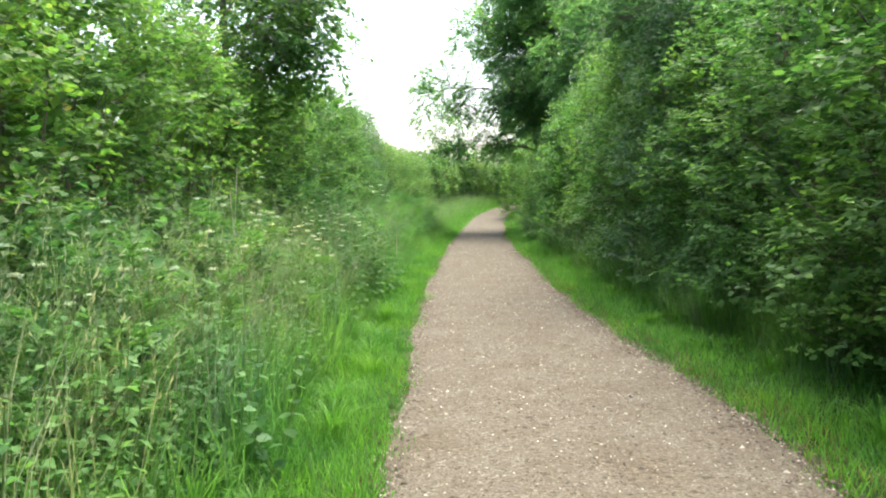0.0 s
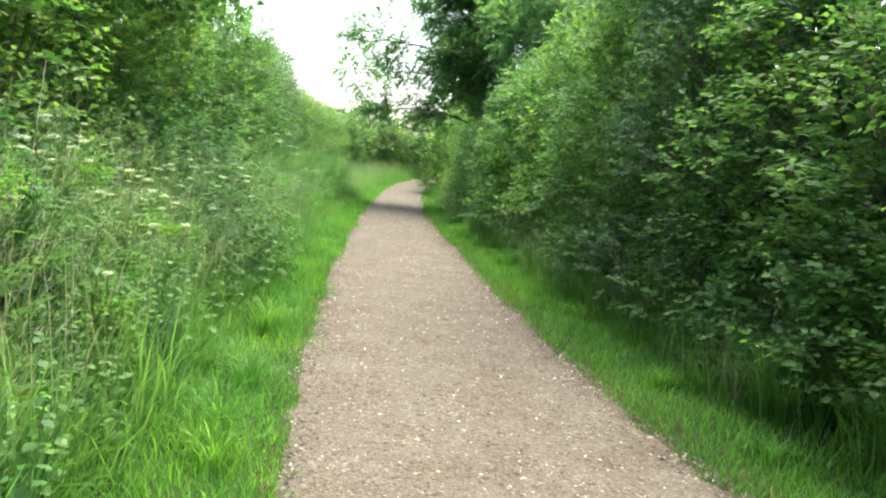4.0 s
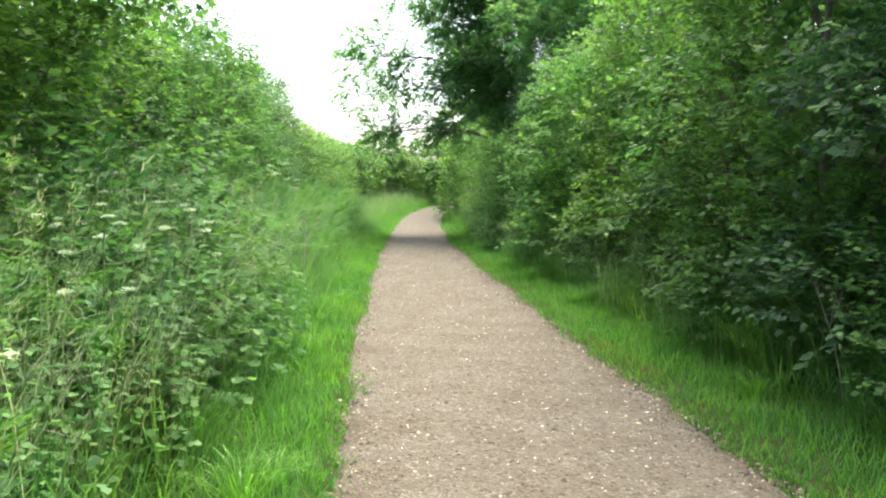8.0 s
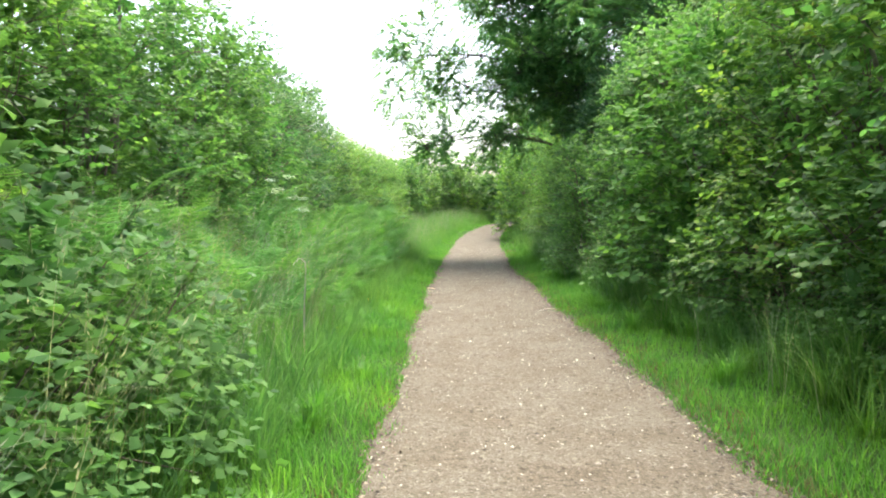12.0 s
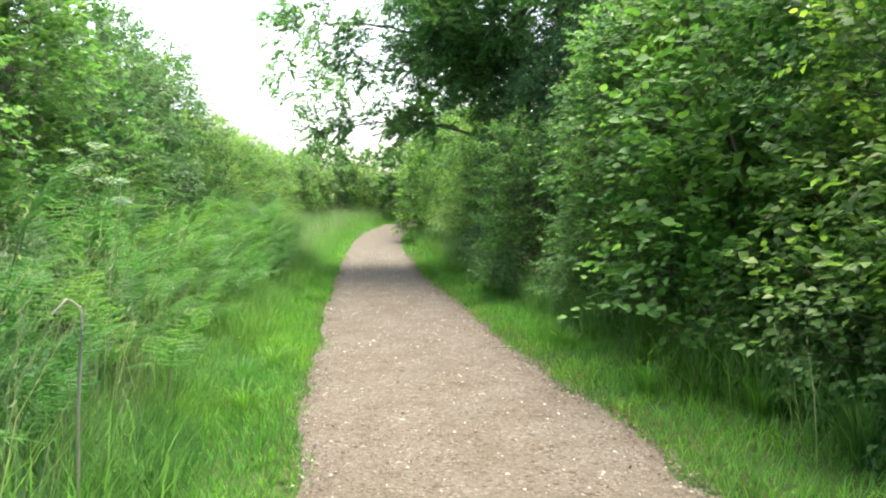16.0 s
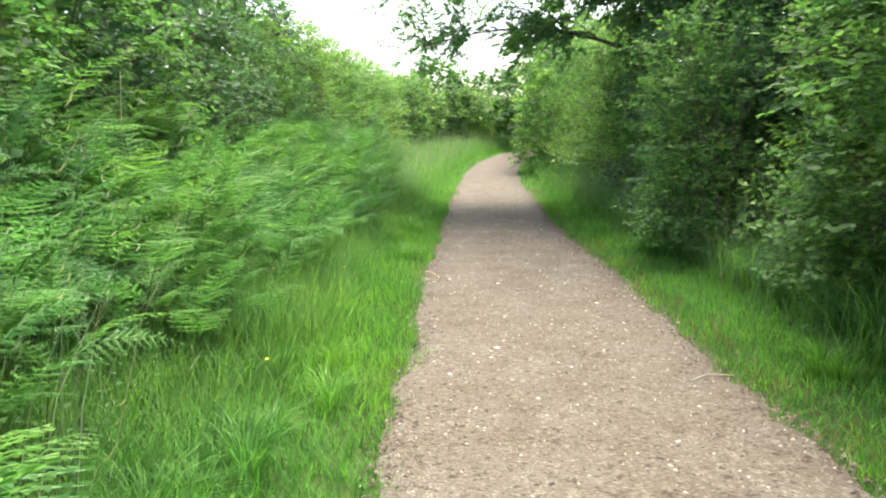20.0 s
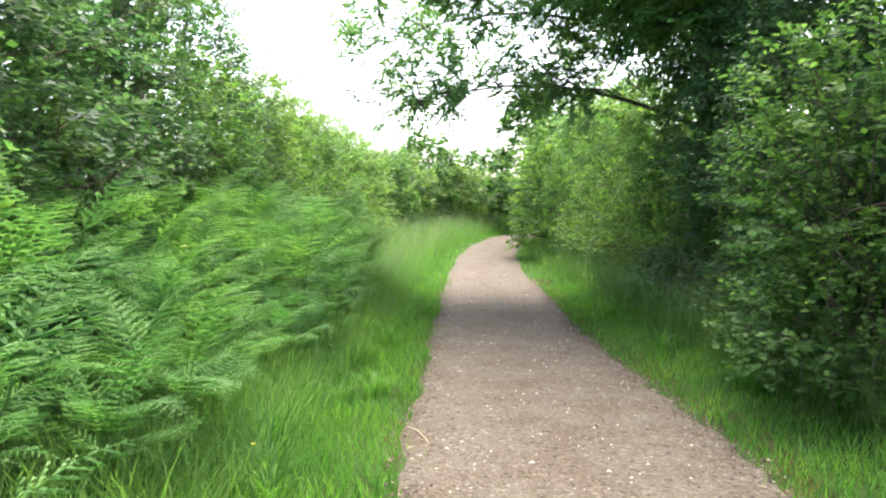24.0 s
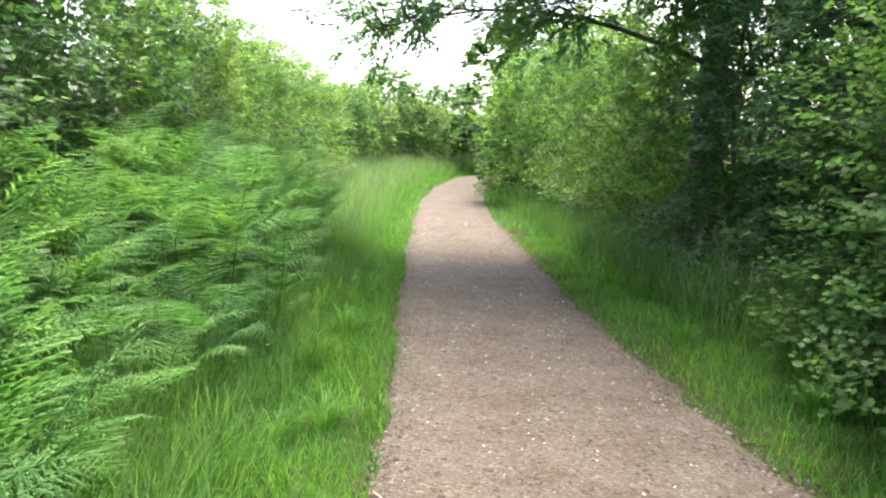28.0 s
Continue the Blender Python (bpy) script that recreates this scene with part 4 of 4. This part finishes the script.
def undergrowth(name, label, material, patches):
    """Leafy sprigs too many to count: upright stems set with small leaves in pairs."""
    bits = []
    for side, n, y0, y1, d0, d1, tall, size, leaf in patches:
        y, d = rng.uniform(y0, y1, n), rng.uniform(d0, d1, n)
        x = left_edge(y) - d if side < 0 else right_edge(y) + d
        h = rng.uniform(*tall, n) * (0.8 + 0.3 * np.sin(x * 1.9 + y * 1.1) * np.sin(y * 0.8 + 2))
        a = rng.uniform(0, 2 * np.pi, n)
        lean = np.stack([np.cos(a), np.sin(a), 0 * a], 1) * rng.uniform(0.05, 0.4, n)[:, None]
        foot = np.stack([x, y, ground_z(x, y) - 0.01], 1)
        stem = unit(np.array((0, 0, 1.0)) + lean)
        bits.append(scatter(NARROW, foot, stem, lean + 1e-3, h, 0.03))
        for k in range(10):
            t = 0.22 + 0.085 * k
            an = a + k * 2.4
            along = np.stack([np.cos(an), np.sin(an), 0.15 + 0 * an], 1) + spun(n, 0.35)
            s = size * rng.uniform(0.6, 1.3, n) * (1.15 - 0.5 * t)
            bits.append(scatter(leaf, foot + stem * (h * t)[:, None], along, np.array((0, 0, 1.0)) + spun(n, 0.5), s))
    tagged(new(name, mesh_of(name, *join(bits), material)), label, "weeds", kind="stuff")


rng = np.random.default_rng(31)
undergrowth("undergrowth", "dense leafy weeds filling the bank between the taller plants", NETTLE,
            [(-1, 4200, 1.5, 17, 0.85, 3.0, (0.45, 1.3), 0.06, KITE), (-1, 1200, 16, 38, 1.1, 3.2, (0.3, 0.9), 0.05, KITE)])
undergrowth("undergrowth", "low leafy shoots in the shade of the hedge", NETTLE,
            [(1, 1300, 2.5, 42, 1.0, 1.9, (0.3, 0.85), 0.075, KITE)])
DRY = leafy("dry_grass", (0.1, 0.075, 0.03), (0.15, 0.12, 0.045), (0.17, 0.2, 0.05), 0.25, 0.7)
grass("dry_grass", "worn yellow-brown grass fringe at the path's edges", DRY,
      (1, 20000, 2.2, 42, -0.2, 0.3, (0.03, 0.12), 0.007, 1.15), (-1, 9000, 2.2, 42, -0.16, 0.16, (0.03, 0.11), 0.007, 1.15))


def seeding(name, label, n, side, y0, y1, d0, d1, tall, group_width=0.004):
    """Grass stalks, each with a drooping pale seed head."""
    y = rng.uniform(y0, y1, n)
    d = rng.uniform(d0, d1, n)
    x = left_edge(y) - d if side < 0 else right_edge(y) + d
    pos = np.stack([x, y, ground_z(x, y) - 0.01], 1)
    a = rng.uniform(0, 2 * np.pi, n)
    lean = np.stack([np.cos(a), np.sin(a), 0 * a], 1)
    up = unit(np.array((0, 0, 1.0)) + lean * 0.2)
    h = rng.uniform(*tall, n)
    v, f = scatter(BLADE, pos, up, lean, h, group_width)
    tip = pos + up * h[:, None] + np.cross(np.cross(up, lean), up) * (0.38 * h)[:, None]
    hv, hf = join([scatter(KITE, tip + spun(n, 0.012) - up * 0.03 * k, up + lean * 0.9 + spun(n, 0.35), lean + spun(n, 0.3), 0.04, 0.008) for k in range(5)])
    me = mesh_of(name, *join([(v, f), (hv, hf)]), SEED)
    tagged(new(name, me), label, "grass", kind="stuff")


seeding("seeding_grass", "pale seed heads of tall grass on the bank", 3600, -1, 2, 21, 0.85, 2.8, (0.9, 1.6))
seeding("seeding_grass", "pale seed heads of tall grass on the far bank", 2600, -1, 31, 80, 0.8, 3.8, (0.8, 1.15), 0.008)
seeding("seeding_grass", "pale drooping seed heads of grass below the hedge", 800, 1, 4, 40, 0.75, 1.5, (0.6, 1.2))


def tuft_mesh(n, tall, material):
    """Fine blades that rise from one foot and arch over."""
    a = rng.uniform(0, 2 * np.pi, n)
    out = np.stack([np.cos(a), np.sin(a), 0 * a], 1)
    side = np.stack([-np.sin(a), np.cos(a), 0 * a], 1)
    foot = out * rng.uniform(0.0, 0.09, n)[:, None]
    h, reach = rng.uniform(0.6, 1.0, n) * tall, rng.uniform(0.15, 0.75, n) * tall
    w = rng.uniform(0.002, 0.0045, n)
    rows = []
    for t, k in ((0.0, 1.0), (0.35, 1.0), (0.65, 0.85), (0.88, 0.5), (1.0, 0.08)):
        mid = foot + out * (reach * t**2)[:, None] + np.array((0, 0, 1.0)) * (h * (t - 0.42 * t**3))[:, None]
        rows += [mid - side * (w * k)[:, None], mid + side * (w * k)[:, None]]
    v = np.stack(rows, 1).reshape(-1, 3)
    one = np.array([(2 * k, 2 * k + 1, 2 * k + 3, 2 * k + 2) for k in range(4)])
    f = (one[None] + 10 * np.arange(n)[:, None, None]).reshape(-1, 4)
    return mesh_of("tuft", v, f, material)


def tufts(name, label, meshes, spots):
    for k, (x, y) in enumerate(spots):
        ob = tagged(new(name, meshes[k % len(meshes)]), label, "grass", name + "s")
        ob.matrix_basis = pose(x, y, float(ground_z(np.array(x), np.array(y))) - 0.02, 0, 0, rng.uniform(0, 360))
        ob.scale = (1, 1, rng.uniform(0.8, 1.2))


shady = [tuft_mesh(110, t, TALLGRASS) for t in (0.7, 0.9, 1.05)]
tufts("long_grass_tuft", "tuft of long fine arching grass under the hedge", shady,
      right_spots(26, 26, 37, 0.95, 1.6) + right_spots(10, 6.5, 10, 0.9, 1.4) + right_spots(24, 13, 26, 0.95, 1.5))
bright = [tuft_mesh(80, t, GRASS) for t in (0.32, 0.42, 0.5)]
tufts("verge_grass_tuft", "tuft of bright arching grass on the verge", bright, left_spots(110, 2.4, 36, 0.3, 1.2) + right_spots(30, 3, 34, 0.5, 1.0))
dry = [tuft_mesh(70, t, SEED) for t in (1.2, 1.4)]
tufts("pale_grass_tuft", "tuft of tall pale seeding grass among the weeds", dry, left_spots(34, 3, 16, 1.1, 2.3))
tufts("pale_grass_tuft", "arching tuft of pale seeding grass at the foot of the hedge", [tuft_mesh(60, 0.95, SEED)], [(2.75, 9.4), (2.95, 9.9), (3.15, 27.4), (3.0, 13.2)])

# ---- small things on the path and verge ----
n = 19000
y = 2.6 + 42 * rng.random(n) ** 1.3
u = np.clip(rng.beta(0.75, 0.75, n), 0, 1)
x = left_edge(y) * (1 - u) + right_edge(y) * u + rng.normal(0, 0.05, n)
CHIP = template([(-0.5, 0, 0), (0.4, -0.1, 0), (0.55, 0.8, 0), (-0.35, 1, 0), (0.05, 0.45, 0.4)], [(0, 1, 4), (1, 2, 4), (2, 3, 4), (3, 0, 4)])
z = climb(y) + 0.012 + 0.02 * (1 - (2 * u - 1) ** 2)
pos = np.stack([x, y, z], 1)
size = np.where(rng.random(n) < 0.04, rng.uniform(0.022, 0.042, n), rng.uniform(0.009, 0.024, n))
v, f = scatter(CHIP, pos, spun(n) * (1, 1, 0.1), np.array((0, 0, 1.0)) + spun(n, 0.25), size, size * rng.uniform(0.18, 0.5, n))
tagged(new("gravel", mesh_of("gravel", v, f, CHIPS)), "loose pale gravel and wood chips on the path", "gravel", kind="stuff")


n = 12000
y = 2.6 + 40 * rng.random(n) ** 1.2
left = rng.random(n) < 0.35
x = np.where(left, left_edge(y), right_edge(y)) + np.where(left, 1, -1) * (np.abs(rng.normal(0, 0.18, n)) - 0.08)
pos = np.stack([x, y, 0.018 + climb(y)], 1)
size = rng.uniform(0.012, 0.035, n)
v, f = scatter(CHIP, pos, spun(n) * (1, 1, 0.1), np.array((0, 0, 1.0)) + spun(n, 0.35), size, size * rng.uniform(0.2, 0.6, n))
LITTER = chips("leaf_litter", ((0.0, (0.03, 0.022, 0.014)), (0.5, (0.075, 0.055, 0.036)), (0.9, (0.14, 0.105, 0.07)), (1.0, (0.3, 0.26, 0.19))))
tagged(new("leaf_litter", mesh_of("leaf_litter", v, f, LITTER)), "dark brown leaf litter and bark along the path's edges", "litter", kind="stuff")


def dead_stem(name, points, r, label):
    root = tagged(new(name), label, "stem")
    pts = np.array(points, float)
    t = np.linspace(0, 1, 14)
    k = np.linspace(0, 1, len(pts))
    line = np.stack([np.interp(t, k, pts[:, m]) for m in range(3)], 1)
    part("stalk", mesh_of(name, *tube(line, np.linspace(r, r * 0.5, 14), 6), DEAD, True), root)
    root.location = (0, 0, 0)
    return root


def dry_stalk(x, y, tall):
    """Last year's dry stalk, branched at the top."""
    root = tagged(new("dry_stalk"), "tall dry pale stalk standing among the weeds", "stem", "dry stalks")
    root.matrix_basis = pose(x, y, float(ground_z(np.array(x), np.array(y))) - 0.02, 0, 0, rng.uniform(0, 360))
    line = bowed((0, 0, 0), (rng.normal(0, 0.15), rng.normal(0, 0.15), tall), spun(1)[0] * 0.06, 7)
    part("stalk", mesh_of("dry_stalk", *tube(line, np.linspace(0.006, 0.003, 7), 5), DEAD, True), root)
    for k in range(4):
        q = line[rng.integers(3, 6)]
        part("side_stalk", mesh_of("dry_side_stalk", *tube(bowed(q, q + spun(1)[0] * (0.18, 0.18, 0) + (0, 0, 0.25), (0, 0, -0.03), 4), np.linspace(0.003, 0.0015, 4), 4), DEAD, True), root)


for x, y in left_spots(4, 8, 11, 1.4, 2.2) + right_spots(2, 6, 14, 1.0, 1.3):
    dry_stalk(x, y, rng.uniform(1.0, 1.75) if x < 0 else rng.uniform(0.6, 0.9))
dead_stem("bent_stem", [(-1.1, 18.2, 0.1), (-1.08, 18.2, 0.7), (-1.05, 18.2, 1.08), (-1.1, 18.17, 1.13), (-1.15, 18.13, 1.07)], 0.008, "pale dry bent stem among the bracken")
dead_stem("dry_plant", [(-2.36, 24.9, 0.3), (-2.34, 24.9, 1.2), (-2.32, 24.9, 2.0)], 0.007, "pale dry upright stem among the bracken")
dead_stem("fallen_twig", [(0.02, 27.5, 0.02), (0.1, 27.3, 0.035), (0.16, 27.05, 0.03)], 0.004, "short pale twig lying at the path's edge")
dead_stem("fallen_twig", [(1.62, 23.1, 0.025), (1.75, 23.2, 0.04), (1.92, 23.2, 0.03)], 0.004, "short twig lying at the path's edge")


def buttercup(x, y):
    root = tagged(new("buttercup"), "small yellow buttercup in the verge grass", "wildflower", "buttercups")
    root.matrix_basis = pose(x, y, float(ground_z(np.array(x), np.array(y))))
    part("stem", mesh_of("buttercup_stem", *tube(bowed((0, 0, -0.02), (0.03, 0.02, 0.27), (0.02, 0, 0), 5), np.full(5, 0.0015), 4), STEM, True), root)
    a = np.arange(5) * 1.257
    v, f = scatter(ROUND, np.tile((0.03, 0.02, 0.27), (5, 1)), np.stack([np.cos(a), np.sin(a), 0.5 + 0 * a], 1), np.tile((0, 0, 1.0), (5, 1)), 0.014)
    part("flower", mesh_of("buttercup_flower", v, f, YELLOW), root, "five yellow petals")


for x, y in ((-0.75, 25.9), (-0.9, 26.6), (-0.85, 22.6), (-0.7, 29.2), (-1.0, 19.6)):
    buttercup(x, y)

LEAF_SCRAP = chips("fallen_leaf", ((0.0, (0.3, 0.25, 0.1)), (0.5, (0.45, 0.42, 0.2)), (1.0, (0.6, 0.56, 0.4))), 0.6)
scraps = []
for size in (0.022, 0.03, 0.038):
    v, f = scatter(OVATE, np.zeros((1, 3)), np.array([(0, 1.0, 0.12)]), np.array([(0.1, 0, 1.0)]), size)
    scraps.append(mesh_of("fallen_leaf", v, f, LEAF_SCRAP))
for k in range(46):
    y = float(4 + 22 * rng.random()) if k % 2 else float(10.5 + 4 * rng.random())
    d = float(abs(rng.normal(0.12, 0.22)))
    x = float(right_edge(np.array(y))) - d if k % 4 else float(left_edge(np.array(y))) + d
    ob = tagged(new("fallen_leaf", scraps[k % 3]), "small pale yellow fallen leaf lying on the gravel", "leaf", "fallen leaves")
    ob.matrix_basis = pose(x, y, 0.026, rng.uniform(-8, 8), rng.uniform(-8, 8), rng.uniform(0, 360))
